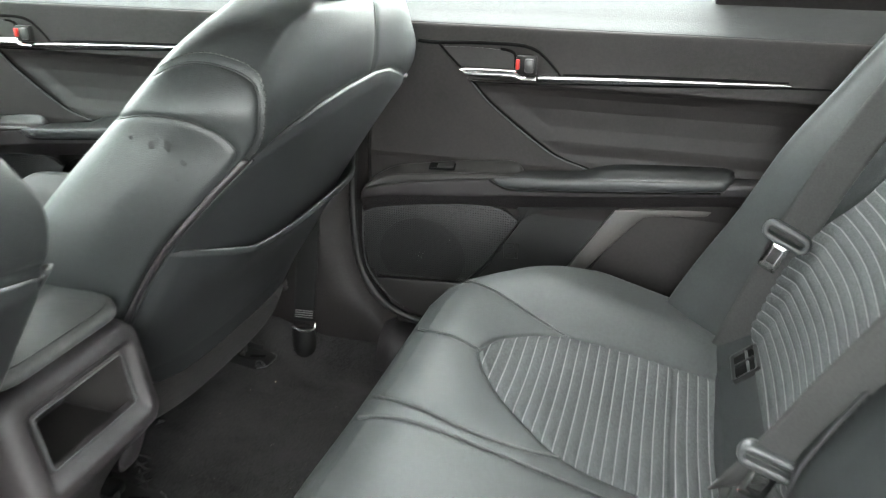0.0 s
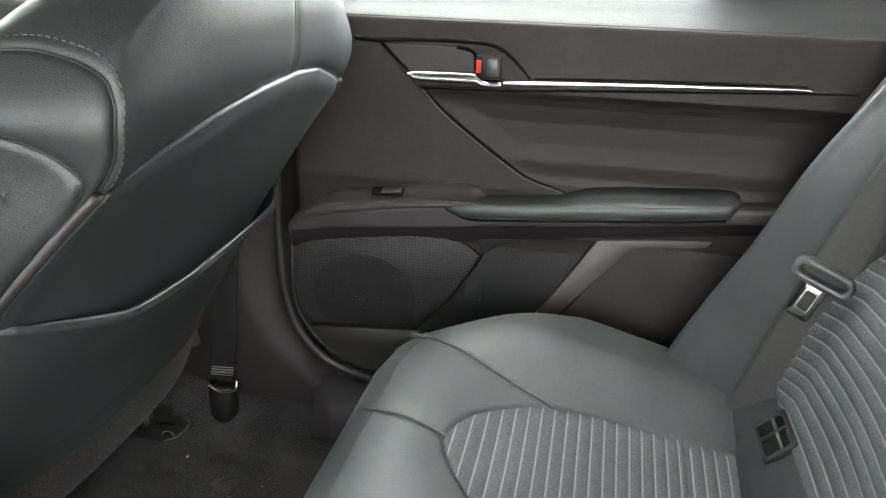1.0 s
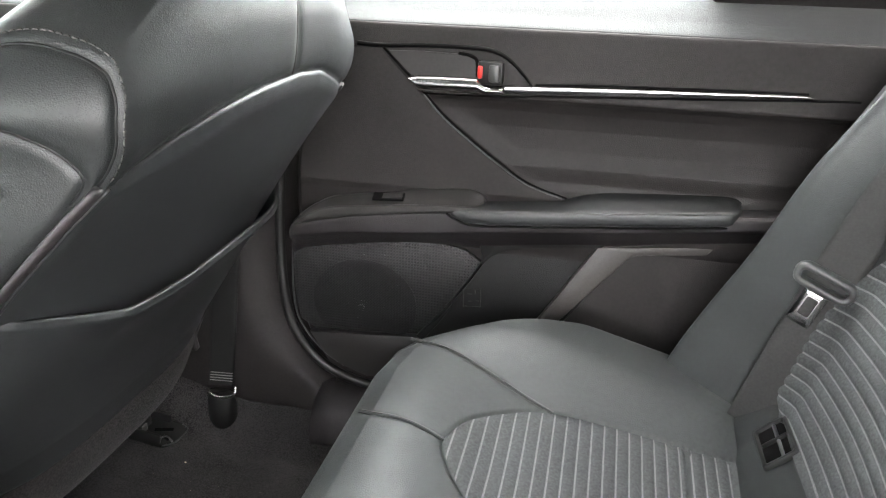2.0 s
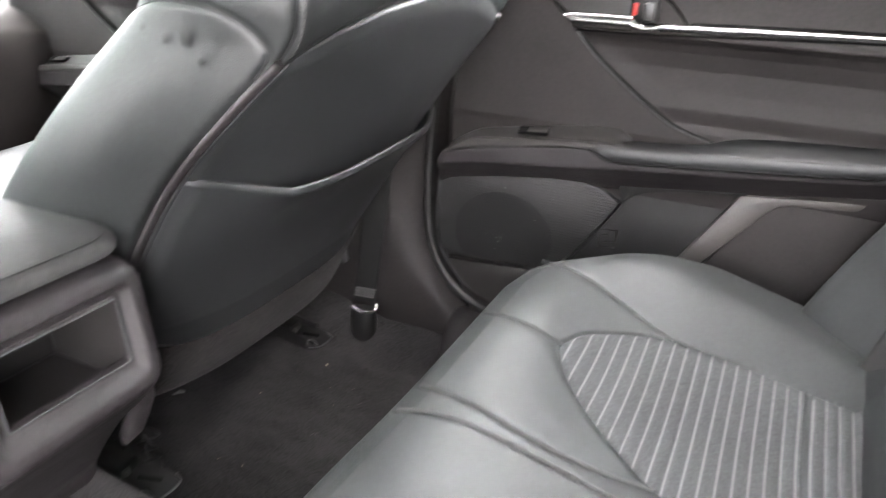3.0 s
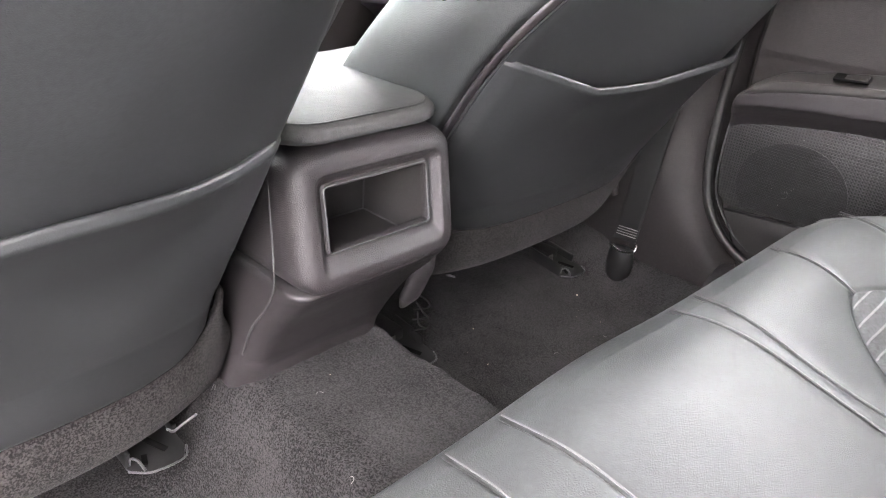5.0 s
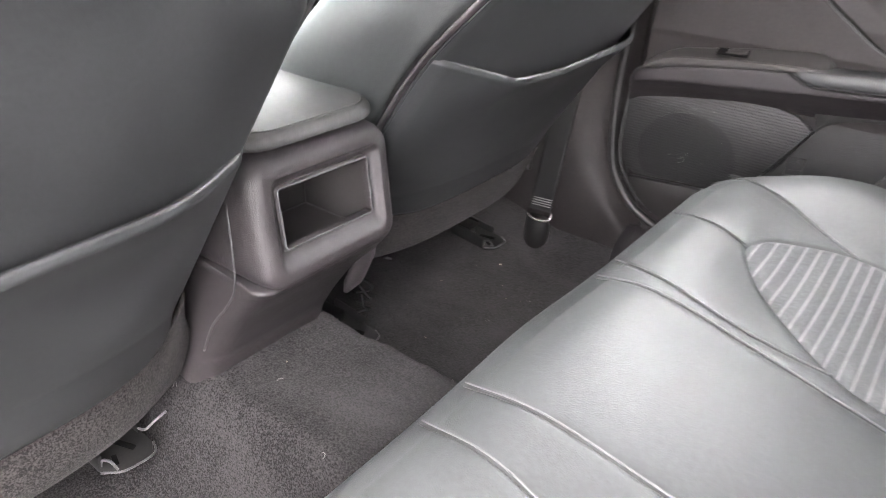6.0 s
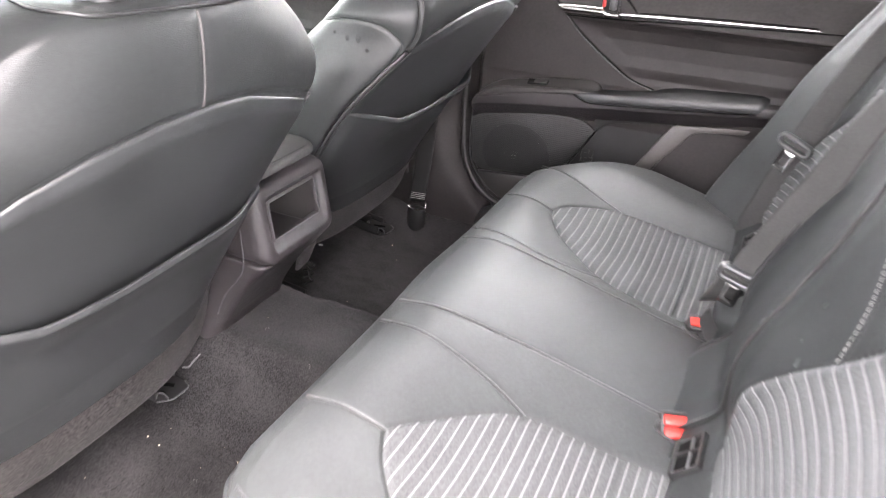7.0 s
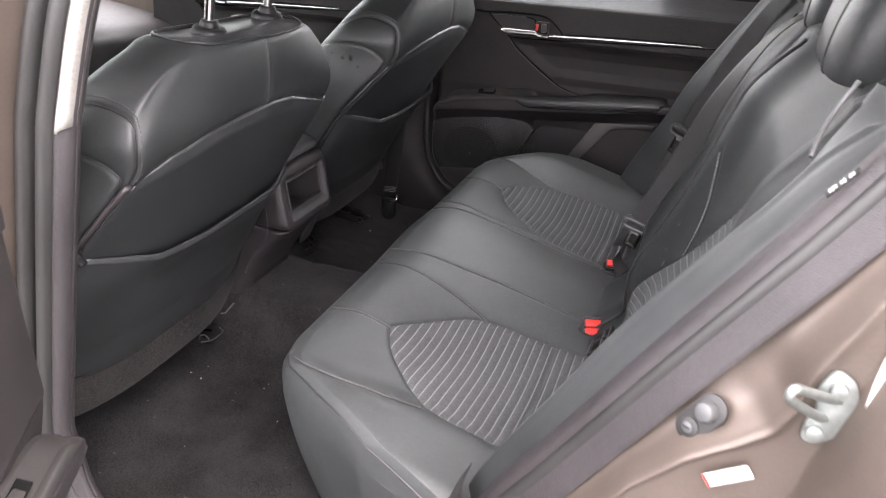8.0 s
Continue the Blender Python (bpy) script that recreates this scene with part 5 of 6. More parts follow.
for x, y, z in ((-0.300, -0.192, 0.133), (-0.310, -0.560, 0.110), (-0.286, 0.165, 0.105), (-0.355, 0.620, 0.062)):
    seat_rail(x, y, z)

# ---- rear belts and buckles ----


def tongue(th, m):
    """A belt tongue: grey loop housing and steel blade, posed by m."""
    out = rrect(0.033, 0.013, 0.012, 6)
    hole = rrect(0.025, 0.005, 0.004, 6)
    A = np.array([[(a, b, z) for a, b in o] for o, z in ((hole, 0.005), (hole * 1.06, 0.007), (out * 0.93, 0.008), (out, 0.003), (out, -0.003), (out * 0.93, -0.008), (hole * 1.06, -0.007), (hole, -0.005), (hole, 0.005))])
    v, f = grid_data(A, closed=True)
    v = [m @ Vector(q) for q in v]
    part("tongue_housing", (v, f), GREYPL, th, "grey plastic tongue housing")
    o2 = rrect(0.013, 0.022, 0.004, 6)
    h2 = rrect(0.006, 0.011, 0.002, 6)
    A = np.array([[(a, b - 0.032, z) for a, b in o] for o, z in ((h2, 0.001), (o2, 0.001), (o2, -0.001), (h2, -0.001), (h2, 0.001))])
    v, f = grid_data(A, closed=True)
    part("tongue_blade", ([m @ Vector(q) for q in v], f), STEEL, th, "bright steel tongue blade")


belt = thing("rear_seat_belt", "black rear seat belt hanging over the side bolster", "seat belt", (0.54, 0.53, 0.27), "rear seat belts")
path = [(0.500, 0.508, 0.268), (0.526, 0.506, 0.36), (0.554, 0.507, 0.455), (0.590, 0.502, 0.56), (0.632, 0.496, 0.66), (0.682, 0.490, 0.76), (0.75, 0.485, 0.85)]
across = [(0.88, -0.34, -0.25), (0.88, -0.30, -0.30), (0.86, -0.30, -0.33), (0.80, -0.45, -0.33), (0.75, -0.55, -0.33), (0.6, -0.75, -0.3), (0.3, -0.95, -0.1)]
part("webbing", ribbon(path, across, 0.048, 0.0014), BELT, belt, "black belt webbing")
up = (Vector(path[3]) - Vector(path[2])).normalized()
ax = Vector(across[2]).normalized()
nn = ax.cross(up).normalized()
up = nn.cross(ax)
tongue(belt, Matrix(((ax.x, up.x, nn.x, 0.547), (ax.y, up.y, nn.y, 0.498), (ax.z, up.z, nn.z, 0.464), (0, 0, 0, 1))))

belt2 = thing("rear_seat_belt", "black middle seat belt folded into its buckle", "seat belt", (0.5, 0.14, 0.28), "rear seat belts")
path = [(0.484, 0.158, 0.312), (0.508, 0.126, 0.37), (0.542, 0.108, 0.46), (0.574, 0.082, 0.55), (0.610, 0.055, 0.66), (0.668, 0.03, 0.77), (0.74, 0.02, 0.83)]
across = [(0.8, 0.3, 0.1), (0.8, -0.1, -0.2), (0.75, -0.25, -0.25), (0.6, -0.5, -0.3), (0.4, -0.8, -0.2), (0.1, -1, 0), (0, -1, 0)]
part("webbing", ribbon(path, across, 0.048, 0.0014), BELT, belt2, "black belt webbing")
part("webbing_loop", ribbon([(0.484, 0.158, 0.312), (0.474, 0.158, 0.292), (0.482, 0.146, 0.274), (0.50, 0.125, 0.262)], [(0.3, 0.8, 0.4), (0.2, 0.9, 0.3), (0.1, 0.95, 0.3), (0.1, 1, 0.1)], 0.044, 0.0014, 30), BELT, belt2, "folded belt webbing")
up = (Vector(path[2]) - Vector(path[1])).normalized()
ax = Vector(across[1]).normalized()
nn = ax.cross(up).normalized()
up = nn.cross(ax)
tongue(belt2, Matrix(((ax.x, up.x, nn.x, 0.509), (ax.y, up.y, nn.y, 0.124), (ax.z, up.z, nn.z, 0.376), (0, 0, 0, 1))))


def buckle(x, y, z, w, buttons):
    """A buckle sunk in a leather pocket; its button face looks back up to the door."""
    th = thing("seat_belt_buckle", "black seat belt buckle with red release buttons" if buttons > 1 else "black seat belt buckle with a red release button", "belt buckle", (x, y, z - 0.04), "buckles")
    ax = Vector((0.93, 0.36, -0.06)).normalized()
    nn = Vector((0.10, -0.62, 0.78))
    nn = (nn - nn.dot(ax) * ax).normalized()
    ay = nn.cross(ax)
    m = Matrix(((ax.x, ay.x, nn.x, x), (ax.y, ay.y, nn.y, y), (ax.z, ay.z, nn.z, z), (0, 0, 0, 1)))
    d = 0.0165 * buttons + 0.006
    part("buckle_body", block((w, d, 0.070), m @ pose(0, 0, -0.036), 0.004, 3, (1.0, 1.0)), DARK, th, "black plastic buckle body")
    part("buckle_shoulder", block((w * 0.55, d + 0.014, 0.050), m @ pose(w * 0.32, -0.006, -0.032), 0.006, 3), DARK, th, "black plastic buckle shoulder")
    for k in range(buttons):
        part("release_button", block((w * 0.84, 0.0135, 0.008), m @ pose(-0.002, (k - 0.5 * (buttons - 1)) * 0.0160, 0.0015), 0.0022), RED, th, "red release button")
    part("button_rim", tube([m @ Vector((a, b, 0.0012)) for a, b in rrect(w / 2, d / 2, 0.004, 5)], 0.0013, 6, closed=True), GREYPL, th, "pale worn rim")
    pocket = [on_cush(x + (w / 2 + 0.014) * math.cos(a) * ax.x + 0.024 * math.sin(a) * ay.x + 0.006, y + (w / 2 + 0.014) * math.cos(a) * ax.y + 0.024 * math.sin(a) * ay.y, 0.0012) for a in np.linspace(0, 2 * math.pi, 40, endpoint=False)]
    part("pocket_edge", tube(pocket, 0.0022, 6, closed=True), PIPING, th, "leather pocket edge")
    return th


buckle(0.485, -0.097, 0.262, 0.050, 2)
buckle(0.469, 0.150, 0.272, 0.026, 1)


def anchor_slot(y, z):
    th = thing("child_seat_anchor", "black plastic child seat anchor slot in the backrest foot", "anchor slot", (0.52, y, 0.24), "anchor slots")
    m = pose(float(back_x(z, y)) - 0.001, y, z, 0, -44, 0)
    o, h = rrect(0.021, 0.034, 0.004, 5), rrect(0.016, 0.029, 0.003, 5)
    A = np.array([[(a, b, z) for a, b in q] for q, z in ((h, -0.006), (h, 0.005), (o * 0.97, 0.006), (o, 0.003), (o, -0.012))])
    v, f = grid_data(A, closed=True)
    part("frame", ([m @ Vector(q) for q in v], f), DARK, th)
    # flat black plate paints the shade inside the slot
    part("cavity", prism([tuple(q) for q in h], 0.002, m @ pose(0, 0, 0.0005)), VOID, th, "black plate painting the slot's inner shade", smooth=False)
    part("anchor_bar", tube([m @ Vector((0.004, -0.028, 0.003)), m @ Vector((0.004, 0.028, 0.003))], 0.0022, 8), GREYPL, th, "steel anchor bar")
    part("divider", block((0.030, 0.004, 0.005), m @ pose(0, 0.002, 0.0035), 0.001), DARK, th)
    return th


for y, z in ((0.446, 0.292), (-0.158, 0.274)):
    anchor_slot(y, z)

# ---- rear head restraints, shelf and rear glass ----


def rear_headrest(y, w):
    th = thing("rear_headrest", "black leather rear headrest above the backrest", "headrest", (0.75, y, 0.80), "rear headrests")
    rows = []
    for z, ww, d in ((0.795, 0.75, 0.018), (0.80, 0.92, 0.034), (0.85, 1.0, 0.045), (0.91, 0.97, 0.043), (0.945, 0.8, 0.03), (0.955, 0.5, 0.012)):
        x0 = 0.735 + (z - 0.8) * 0.3
        rows.append([(x0 + d * math.copysign(abs(math.cos(a)) ** 0.7, math.cos(a)), y + w * ww * math.copysign(abs(math.sin(a)) ** 0.5, math.sin(a)), z) for a in np.linspace(0, 2 * math.pi, 24, endpoint=False)])
    P = net(rows, 64, 40, closed=True)
    part("pad", grid_data(P, closed=True, caps=True), LEATHER, th)
    for i in (13, 19):
        part("seam", tube([P[j, 64 * i // 24] for j in range(4, 36)], 0.002, 6), PIPING, th)
    for s in (-1, 1):
        part("post", rod(0.006, 0.06, pose(0.745, y + s * 0.06, 0.80, 0, 12), 14), STEEL, th)
    return th


rear_headrest(-0.33, 0.125)
rear_headrest(0.0, 0.105)
rear_headrest(0.33, 0.125)

shelf = thing("parcel_shelf", "grey felt parcel shelf behind the backrest", "parcel shelf", (1.0, 0, 0.76), kind="structure")
part("shelf_board", block((0.50, 1.36, 0.03), pose(1.02, 0, 0.77), 0.008), FELT, shelf)
part("boot_wall", block((0.02, 1.36, 0.62), pose(0.80, 0, 0.46, 0, 10), 0.004), FELT, shelf)

dash = thing("dashboard", "dark soft-touch dashboard under the windscreen", "dashboard", (-1.3, 0, 0.4), kind="structure")
rows = []
for x, z in ((-1.06, 0.18), (-1.02, 0.36), (-1.0, 0.50), (-1.02, 0.545), (-1.10, 0.575), (-1.35, 0.61), (-1.70, 0.63)):
    rows.append([(x, y, z - 0.03 * (abs(y) / 0.7) ** 3) for y in (-0.74, -0.4, 0, 0.4, 0.74)])
part("dash_skin", solid(net(rows, 40, 40), 0.02), PANEL, dash)

# ---- shell round the cabin ----
part("firewall", block((0.03, 1.5, 0.95), pose(-1.62, 0, 0.2), 0.004), DARK, shell)
for s in (-1, 1):
    part("roof_rail", tube(crom([(-1.50, s * 0.70, 0.70), (-1.2, s * 0.65, 0.88), (-0.80, s * 0.61, 1.03), (0.1, s * 0.605, 1.085), (0.75, s * 0.61, 1.03), (1.15, s * 0.66, 0.80)], 60), 0.045, 10), HEADLINER, shell, "pale grey pillar and roof rail lining")
    part("rear_quarter", solid(net([[(0.70, s * 0.735, 0.05), (0.72, s * 0.745, 0.40), (0.75, s * 0.735, 0.72), (0.80, s * 0.68, 0.90), (0.86, s * 0.62, 1.03)],
                                    [(1.3, s * 0.735, 0.05), (1.3, s * 0.745, 0.40), (1.3, s * 0.735, 0.72), (1.25, s * 0.69, 0.80), (1.10, s * 0.65, 0.88)]], 30, 12), 0.02, flip=s > 0), HEADLINER, shell, "pale rear quarter lining")
part("outer_skin", block((2.9, 0.02, 0.95), pose(-0.2, 0.83, 0.22), 0.006), PAINT, shell, "bronze grey door skins")
part("outer_skin", block((1.40, 0.02, 0.95), pose(-0.95, -0.83, 0.22), 0.006), PAINT, shell, "bronze grey door skins")
part("underbody", block((3.0, 1.7, 0.04), pose(-0.1, 0, -0.06), 0.004), DARK, shell)
part("boot_floor", block((0.03, 1.5, 0.8), pose(1.32, 0, 0.40), 0.004), PAINT, shell)
wfar = thing("window_1", "closed far side windows above the door ledges", "car window", (0, 0.76, 0.7), kind="structure")
for xa, xb, m_ in ((-1.12, -0.28, TINTED), (-0.10, 0.42, GLASS)):
    part("pane", block((xb - xa, 0.004, 0.38), pose((xa + xb) / 2, 0.745, 0.90, 16), 0.0), m_, wfar, "clear tinted window pane", smooth=False).visible_shadow = False
part("pane", block((0.80, 0.004, 0.38), pose(-0.72, -0.745, 0.90, -16), 0.0), TINTED, wfar, "clear tinted window pane", smooth=False)
part("quarter_post", block((0.38, 0.03, 0.40), pose(0.615, 0.752, 0.90, 16), 0.006), PANEL, wfar, "dark trim behind the far rear pane")
# unseen rear window and windscreen, darkened to shape the cabin light
wrear = thing("window_2", "unseen rear window above the parcel shelf, darkened to hold back daylight", "car window", (1.12, 0, 0.8), kind="structure")
part("pane", block((0.42, 1.30, 0.004), pose(1.12, 0, 0.93, 0, 42), 0.0), SHADED, wrear, "pane darkened to hold back daylight", smooth=False).visible_shadow = False
wfront = thing("window_3", "sloping windscreen above the dashboard", "windscreen", (-1.25, 0, 0.8), kind="structure")
part("pane", block((0.86, 1.36, 0.004), pose(-1.25, 0, 0.83, 0, -31), 0.0), SCREEN, wfront, "windscreen darkened to hold back daylight", smooth=False)

# ---- near side: pillar, door opening and jamb ----
EDGE = crom([(-0.02, 0.075), (0.16, 0.075), (0.30, 0.10), (0.40, 0.19), (0.455, 0.31), (0.49, 0.385), (0.535, 0.455), (0.632, 0.610), (0.732, 0.768), (0.80, 0.90), (0.80, 1.00)], 140)


def sweep(profile, n0=0, n1=140, steps=60):
    """Sweeps a section (out from the opening, y) along the door opening's edge."""
    e = EDGE[n0:n1]
    tan = np.gradient(e, axis=0)
    tan /= np.linalg.norm(tan, axis=1, keepdims=True)
    out = np.stack([tan[:, 1], -tan[:, 0]], 1)
    pr = crom(profile, steps)
    return np.stack([np.stack([e[:, 0] + a * out[:, 0], np.full(len(e), y), e[:, 1] + a * out[:, 1]], 1) for a, y in pr], 1)


jamb = thing("door_jamb", "bronze grey painted door jamb with rubber seal", "door jamb", (0.65, -0.75, 0.1), kind="structure")
ROUND = np.arange(140)
RIDGE = np.interp(ROUND, (0, 86, 90, 94, 97, 99, 101, 103, 105, 108, 139), (0.022, 0.020, 0.020, 0.030, 0.045, 0.052, 0.048, 0.036, 0.031, 0.024, 0.020))
OUTER = np.interp(ROUND, (0, 80, 97, 99, 102, 107, 112, 139), (0.12, 0.115, 0.104, 0.092, 0.077, 0.052, 0.046, 0.044))
tan = np.gradient(EDGE, axis=0)
tan /= np.linalg.norm(tan, axis=1, keepdims=True)
rows = []
for i in range(140):
    r, o = RIDGE[i], OUTER[i]
    pr = crom([(-0.004, -0.690), (0.0, -0.705), (0.3 * r, -0.712), (0.65 * r, -0.724), (0.90 * r, -0.743), (0.97 * r + 0.0005, -0.7505), (r + 0.002, -0.7535), (r + 0.0050, -0.7525), (r + 0.010, -0.7495), (0.5 * (r + o), -0.7485), (o - 0.005, -0.7490), (o, -0.752), (o + 0.006, -0.768), (o + 0.014, -0.788), (o + 0.035, -0.815), (o + 0.07, -0.855), (o + 0.10, -0.880), (o + 0.30, -0.905), (o + 0.75, -0.915)], 130)
    rows.append([(EDGE[i, 0] + a * tan[i, 1], y, EDGE[i, 1] - a * tan[i, 0]) for a, y in pr])
part("jamb_panel", grid_data(crom(rows, 300)), PAINT, jamb, "bronze grey painted jamb")
part("seal_trim", grid_data(sweep([(-0.030, -0.670), (-0.027, -0.687), (-0.015, -0.699), (-0.005, -0.709), (0.004, -0.7185), (0.009, -0.7205)], steps=24)), PLASTIC, jamb, "dark plastic seal carrier")
part("door_seal", tube([(x - 0.014, -0.694, z + 0.001) for x, z in EDGE[:, :]], 0.009, 10), RUBBER, jamb, "black rubber door seal")
inner = part("inner_trim", grid_data(sweep([(-0.05, -0.60), (-0.048, -0.645), (-0.040, -0.664), (-0.030, -0.672)], 0, 60, 20)), PLASTIC, jamb, "black plastic sill trim")


def near_edge(z):
    return np.interp(z, (0.05, 0.12, 0.20, 0.30, 0.568, 0.723, 0.85, 1.05), (0.03, -0.05, -0.09, -0.103, -0.038, 0.002, 0.050, 0.11))


bp = thing("door_pillar", "bronze grey pillar of the open doorway with rubber seals", "door pillar", (-0.12, -0.72, 0.1), kind="structure")
zs_ = np.linspace(0.06, 1.05, 60)


def strip(name, pts, material, label=""):
    """A moulding up the pillar; pts: places behind the pillar's edge, and y."""
    pr = crom(pts, 20)
    lean = lambda z: 0.04 * sst(z, 0.80, 1.1)
    P = np.array([[(near_edge(z) + a, y + lean(z), z) for a, y in pr] for z in zs_])
    part(name, solid(P, 0.004), material, bp, label)


strip("inner_trim", [(-0.24, -0.655), (-0.14, -0.660), (-0.075, -0.668), (-0.030, -0.680), (-0.004, -0.690), (0.0, -0.698)], PLASTIC, "dark pillar trim")
strip("seal_lip", [(0.0, -0.698), (-0.003, -0.704), (-0.012, -0.706), (-0.019, -0.702)], PLASTIC, "black seal lip")
strip("inner_seal", [(-0.018, -0.702), (-0.022, -0.711), (-0.032, -0.711), (-0.037, -0.702)], RUBBER, "black rubber inner seal")
strip("seal_channel", [(-0.036, -0.703), (-0.038, -0.698), (-0.044, -0.698), (-0.047, -0.703)], VOID, "black seal channel")
strip("outer_seal", [(-0.046, -0.703), (-0.050, -0.713), (-0.058, -0.713), (-0.063, -0.702)], RUBBER, "black rubber outer seal")
strip("gap", [(-0.062, -0.703), (-0.063, -0.698), (-0.067, -0.698), (-0.069, -0.703)], VOID, "black shut line")
strip("painted_face", [(-0.068, -0.700), (-0.074, -0.716), (-0.085, -0.75), (-0.12, -0.765), (-0.20, -0.775), (-0.22, -0.85)], PAINT, "bronze grey painted pillar")
zr = np.linspace(0.62, 1.02, 401)
part("ribbed_seal", tube([(near_edge(z) - 0.041, -0.703 + 0.04 * float(sst(z, 0.80, 1.1)), z) for z in zr], 0.0036 + 0.0008 * (np.arange(401) % 4 < 2), 8), RUBBER, bp, "ribbed rubber seal")
rows = []
for z in np.linspace(0.718, 1.05, 30):
    y = -0.712 + 0.04 * float(sst(z, 0.80, 1.1))
    cut = 0.006 * max(0.0, 1 - (z - 0.718) / 0.01)
    rows.append([(near_edge(z) + a, y + b, z + c) for a, b, c in crom([(-0.0135, 0.004, -0.004), (-0.013, 0, -0.004), (-0.006, -0.001, 0), (0.002, 0, 0.003), (0.004, 0.006, 0.004), (0.004, 0.02, 0.004)], 14)])
part("upper_garnish", solid(np.array(rows), 0.003), GARNISH, bp, "pale upper pillar garnish")

# the near rear door, swung open on its hinge
HX, HY, SWING = -0.10, -0.80, -60
swung = pose(HX + 0.035, HY - 0.078, 0, 0, 0, SWING) @ pose(-HX, -HY, 0) @ Matrix.Diagonal((1, -1, 1, 1)) @ pose(0.25, 0.75, 0.1)
open_door = copy_thing(far_door, swung)
tagged(open_door, "rear door standing open with charcoal trim and window switch", "car door", "rear doors")


def frame_at(p, n, up=(0, 0, 1)):
    """A pose at p whose z axis is the way n and whose y axis leans towards up."""
    z = Vector(n).normalized()
    x = Vector(up).cross(z).normalized()
    y = z.cross(x)
    return Matrix(((x.x, y.x, z.x, p[0]), (x.y, y.y, z.y, p[1]), (x.z, y.z, z.z, p[2]), (0, 0, 0, 1)))


# ---- fittings on the jamb ----
JN = (-0.50, -0.80, 0.32)
stop = thing("door_stop", "grey rubber door bump stop screwed to the jamb", "bump stop", (0.645, -0.722, 0.58))
m = frame_at((0.6430, -0.7275, 0.5805), JN, (0.54, 0, 0.84))
part("stop_base", prism([tuple(q) for q in rrect(0.0130, 0.0250, 0.0127, 10)], 0.004, m, 0.0012), RUBBER, stop, "oval rubber base")
part("bumper", rod(0.0092, 0.012, m @ pose(0, 0.0100, 0.009), 28, 0.0078, 0.0025), GREYPL, stop, "grey rubber bumper")
part("screw_well", rod(0.0088, 0.003, m @ pose(0, -0.0125, 0.0045), 28, 0.0082, 0.0008), RUBBER, stop)
part("screw", rod(0.0052, 0.004, m @ pose(0, -0.0125, 0.0065), 20, 0.0045, 0.001), GREYPL, stop, "recessed screw head")
part("screw_slot", block((0.006, 0.0016, 0.001), m @ pose(0, -0.0125, 0.0087, 0, 0, 30), 0.0), DARK, stop)

strike = thing("door_striker", "bright zinc door striker bolted to the jamb", "door striker", (0.722, -0.75, 0.63))
SN = (0.02, -1, -0.02)
m = frame_at((0.7235, -0.7485, 0.627), SN, (0.25, 0, 0.97)) @ Matrix.Diagonal((0.60, 0.90, 0.62, 1))
on_jamb = Matrix(((1, 0, 0, 0), (0, 0, -1, -0.7490), (0, 1, 0, 0), (0, 0, 0, 1)))
plate = crom([(0.7185, 0.6640), (0.7300, 0.6605), (0.7365, 0.6490), (0.7380, 0.6300), (0.7330, 0.6130), (0.7200, 0.6010), (0.7095, 0.6030), (0.7090, 0.6170), (0.7130, 0.6300), (0.7110, 0.6480)], 40, closed=True)
part("striker_plate", prism([tuple(q) for q in plate], 0.005, on_jamb, 0.0015), ZINC, strike, "zinc plate")
for x, z in ((0.7235, 0.6500), (0.7160, 0.6120)):
    part("bolt", rod(0.0065, 0.006, on_jamb @ pose(x, z, 0.007), 20, 0.0058, 0.0010), ZINC, strike, "round bolt head")
part("striker_loop", tube(crom([(0.7270, -0.750, 0.6400), (0.7160, -0.764, 0.6480), (0.6985, -0.784, 0.6620), (0.6900, -0.793, 0.6680), (0.6870, -0.795, 0.6640), (0.6890, -0.792, 0.6580), (0.6970, -0.783, 0.6490), (0.7120, -0.766, 0.6330), (0.7210, -0.750, 0.6220)], 60), 0.0036, 10), ZINC, strike, "striker loop")

sticker = thing("jamb_label", "small white paper label with tiny grey print on the jamb", "label", (0.666, -0.75, 0.547))
m = frame_at((0.6685, -0.7535, 0.5515), SN, (-0.55, 0, 0.83))
part("paper", prism([tuple(q) for q in rrect(0.0185, 0.0066, 0.002, 5)], 0.0004, m @ pose(0, 0, 0.0004)), PAPER, sticker)
part("stripe", block((0.002, 0.0128, 0.0002), m @ pose(-0.0172, 0, 0.0011), 0), RED, sticker, "thin red edge stripe")
for k in range(9):
    part("print_bar", block((0.0016 + 0.0009 * (k * 7 % 3), 0.0016, 0.0002), m @ pose(-0.011 + 0.0032 * k, -0.0012, 0.0011), 0), INK, sticker)

# ---- tag, crumbs and marks ----
tag = thing("fabric_tag", "small black fabric tag with pale lettering on the bolster", "tag", (0.70, -0.675, 0.774))
m = frame_at((0.7015, -0.6755, 0.7742), (-0.84, -0.22, 0.5), (-0.067, 0.9445, 0.303))
part("cloth", prism([tuple(q) for q in rrect(0.0145, 0.0050, 0.001, 4)], 0.001, m, 0.0003), DARK, tag)
for k in range(9):
    if k not in (3, 6):
        part("letter_bar", block((0.0018, 0.0040 + 0.0008 * (k % 2), 0.0003), m @ pose(-0.0106 + 0.0026 * k, 0, 0.0012), 0), PAPER, tag)

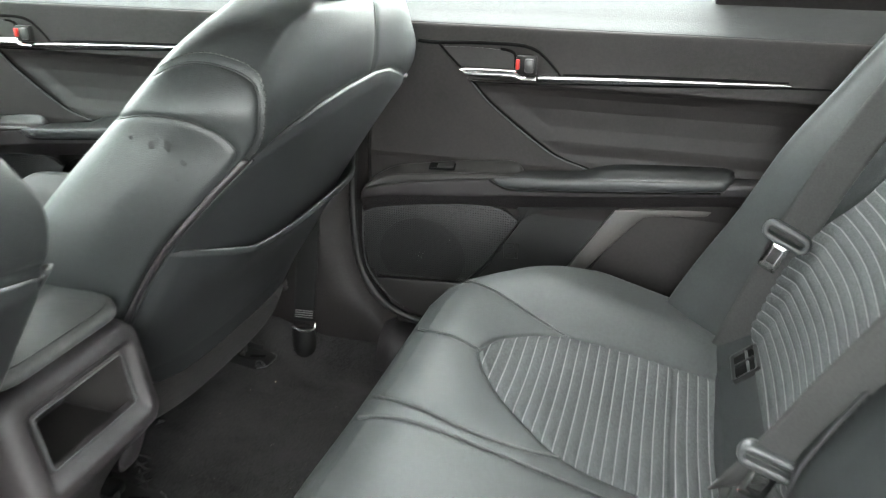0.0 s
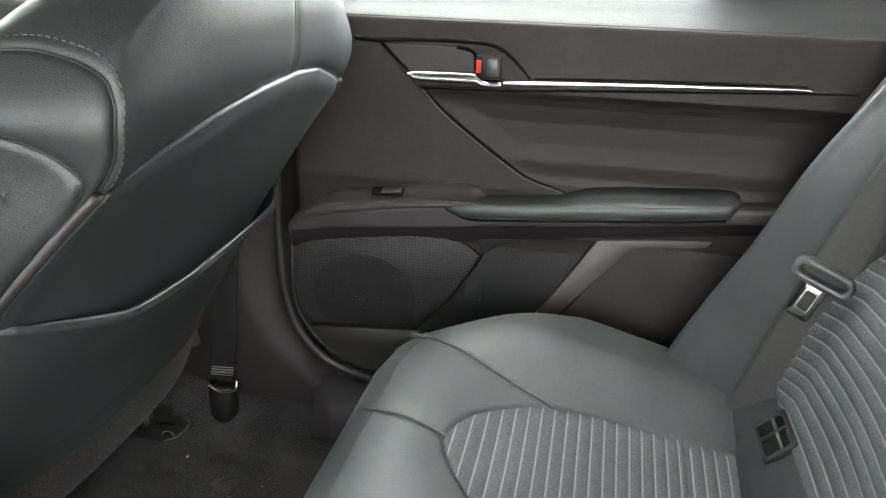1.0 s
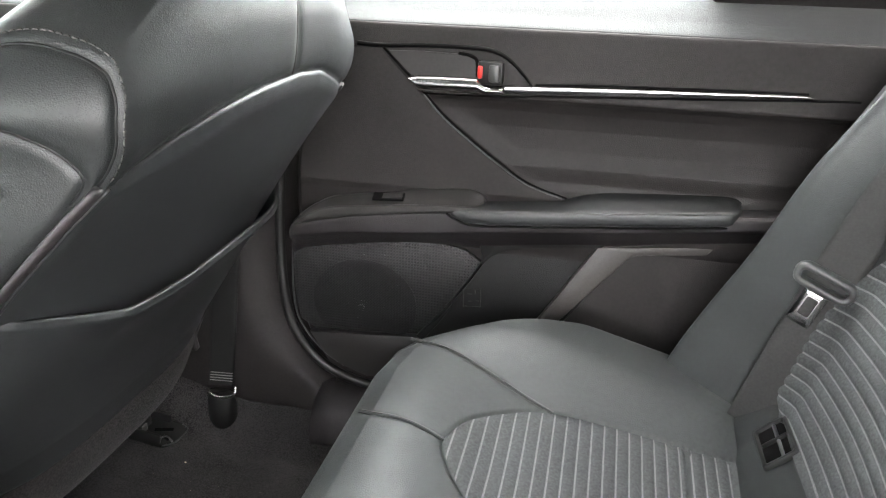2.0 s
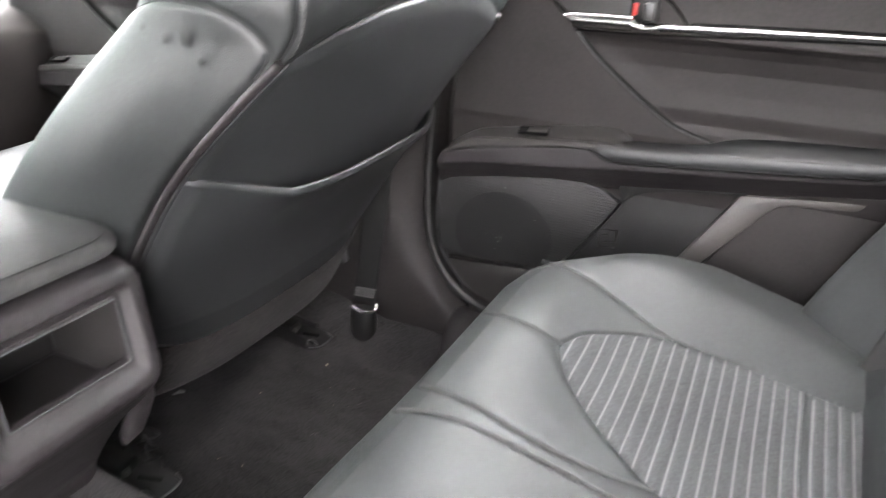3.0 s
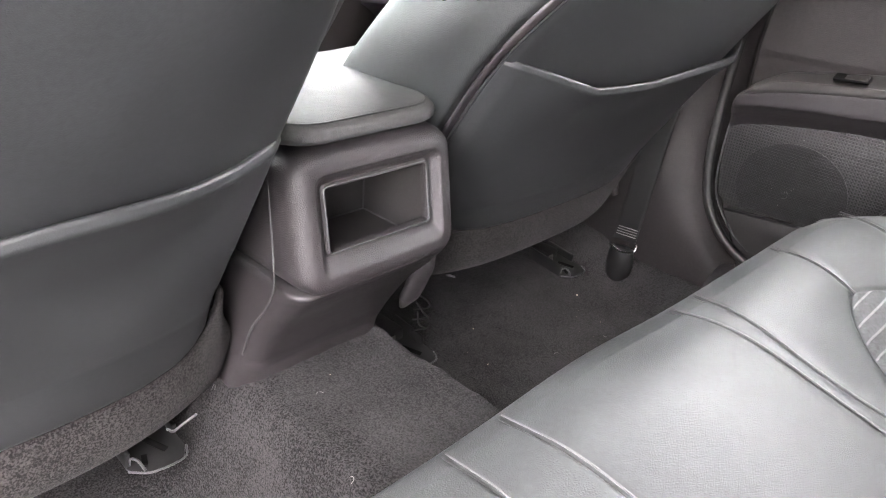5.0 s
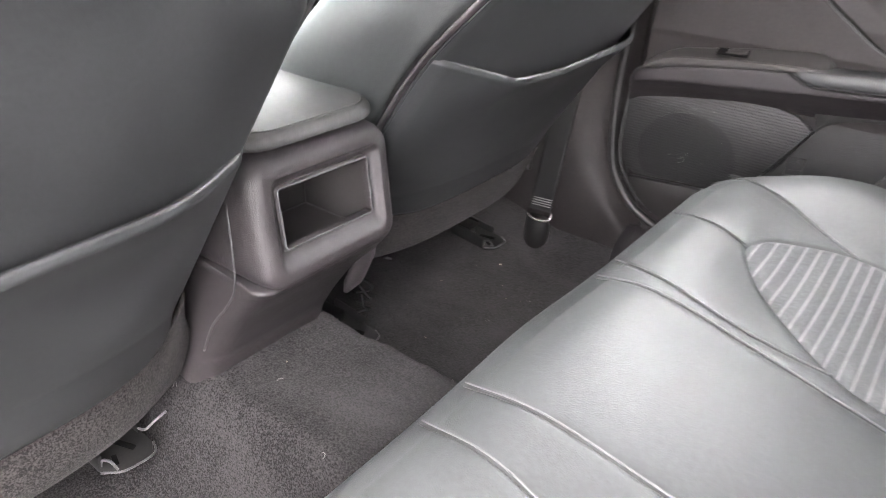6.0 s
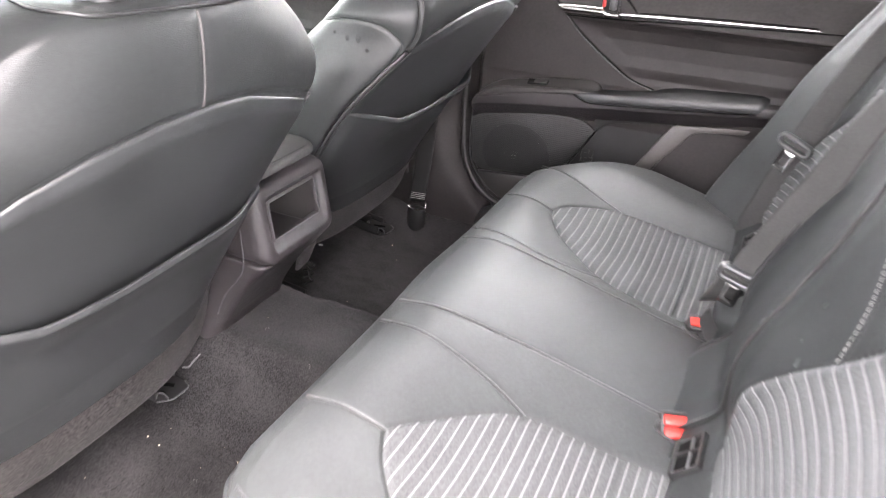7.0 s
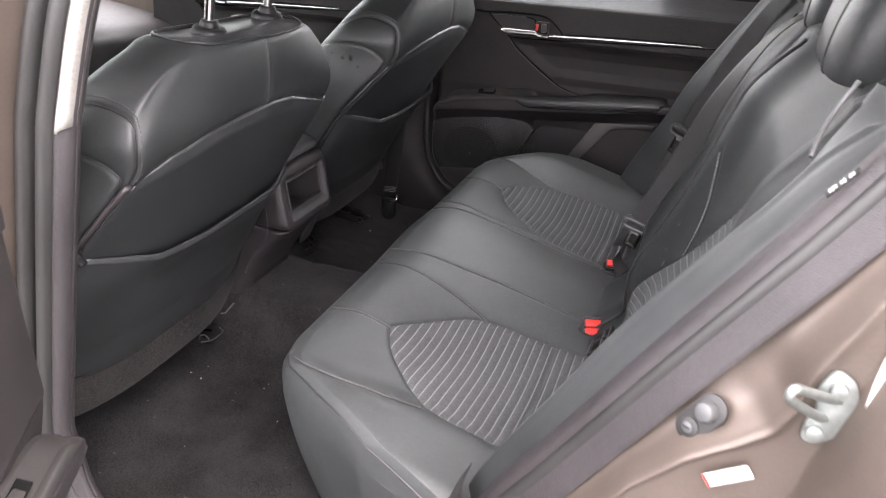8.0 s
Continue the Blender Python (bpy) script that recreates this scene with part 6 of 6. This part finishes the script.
rng = random.Random(5)
crumbs = thing("crumbs", "pale crumbs and lint scattered on the carpet", "crumbs", (0, 0, 0), kind="stuff")
verts, faces = [], []
spots = [(-0.157, -0.193), (-0.076, -0.272), (-0.311, -0.226), (-0.285, -0.229), (-0.289, 0.579)]
spots += [(rng.uniform(-0.33, 0.05), rng.uniform(-0.6, 0.6)) for _ in range(45)]
for i, (x, y) in enumerate(spots):
    r = rng.uniform(0.0011, 0.0018) if i < 5 else rng.uniform(0.0003, 0.0007)
    k = len(verts)
    z = float(floor_z(x, y)) + r * 0.6 + 0.0012
    for a, b, c in ((1, 0, 0), (-0.9, 0.2, 0), (0, 1, 0.1), (0.1, -1.1, 0), (0, 0, 0.9), (0, 0, -0.9)):
        verts.append((x + a * r * rng.uniform(0.7, 1.5), y + b * r * rng.uniform(0.7, 1.5), z + c * r))
    faces += [tuple(k + j for j in f) for f in ((0, 2, 4), (2, 1, 4), (1, 3, 4), (3, 0, 4), (2, 0, 5), (1, 2, 5), (3, 1, 5), (0, 3, 5))]
part("crumb_heap", (verts, faces), CRUMB, crumbs, smooth=False)
lint = thing("lint", "thin pale threads of lint on the carpet", "lint", (0, 0, 0), kind="stuff")
verts, faces = [], []
for _ in range(26):
    x, y, a, l = rng.uniform(-0.32, 0.02), rng.uniform(-0.6, 0.6), rng.uniform(0, 6.3), rng.uniform(0.002, 0.006)
    pts = [(x + l * t * math.cos(a + 0.8 * t), y + l * t * math.sin(a + 0.8 * t), float(floor_z(x + l * t * math.cos(a + 0.8 * t), y + l * t * math.sin(a + 0.8 * t))) + 0.0024) for t in np.linspace(-1, 1, 6)]
    v, f = tube(pts, 0.0002, 4)
    faces += [tuple(i + len(verts) for i in g) for g in f]
    verts += v
part("threads", (verts, faces), THREAD, lint)

# ---- grease marks on the leather ----
def marks(label, places, normal, material, parent, name):
    """Small flat blots lying on a surface, as one part of the thing they are on."""
    verts, faces = [], []
    for p, r in places:
        m = frame_at(p, normal)
        k = len(verts)
        ring_ = [(r * rng.uniform(0.6, 1.3) * math.cos(a), r * rng.uniform(0.6, 1.3) * math.sin(a)) for a in np.linspace(0, 2 * math.pi, 9, endpoint=False)]
        verts += [m @ Vector((a, b, 0.0)) for a, b in ring_] + [m @ Vector((0, 0, 0.0006))]
        faces += [(k + i, k + (i + 1) % 9, k + 9) for i in range(9)]
    return part(name, (verts, faces), material, parent, label)


blots = [(on_back(0.453, -0.187, 0.0015), 0.006), (on_back(0.43, -0.20, 0.0015), 0.004), (on_back(0.47, -0.17, 0.0015), 0.003), (on_back(0.51, -0.16, 0.0015), 0.0035)]
for blot in blots:
    marks("dark grease mark", [blot], (-0.93, -0.1, 0.3), STAIN, backrest, "grease_mark")

inv = seat2.matrix_world.inverted()
for x, z, r in ((-0.098, 0.634, 0.006), (-0.117, 0.634, 0.0045), (-0.082, 0.619, 0.0035), (-0.108, 0.612, 0.003), (-0.128, 0.600, 0.0035), (-0.092, 0.600, 0.0025), (-0.140, 0.640, 0.003)):
    p = inv @ Vector((x, 0.1005, z)) + seat2.location
    marks("dark grease mark", [(tuple(p), r)], (-0.1, -1, 0.02), STAIN, seat2, "grease_mark")
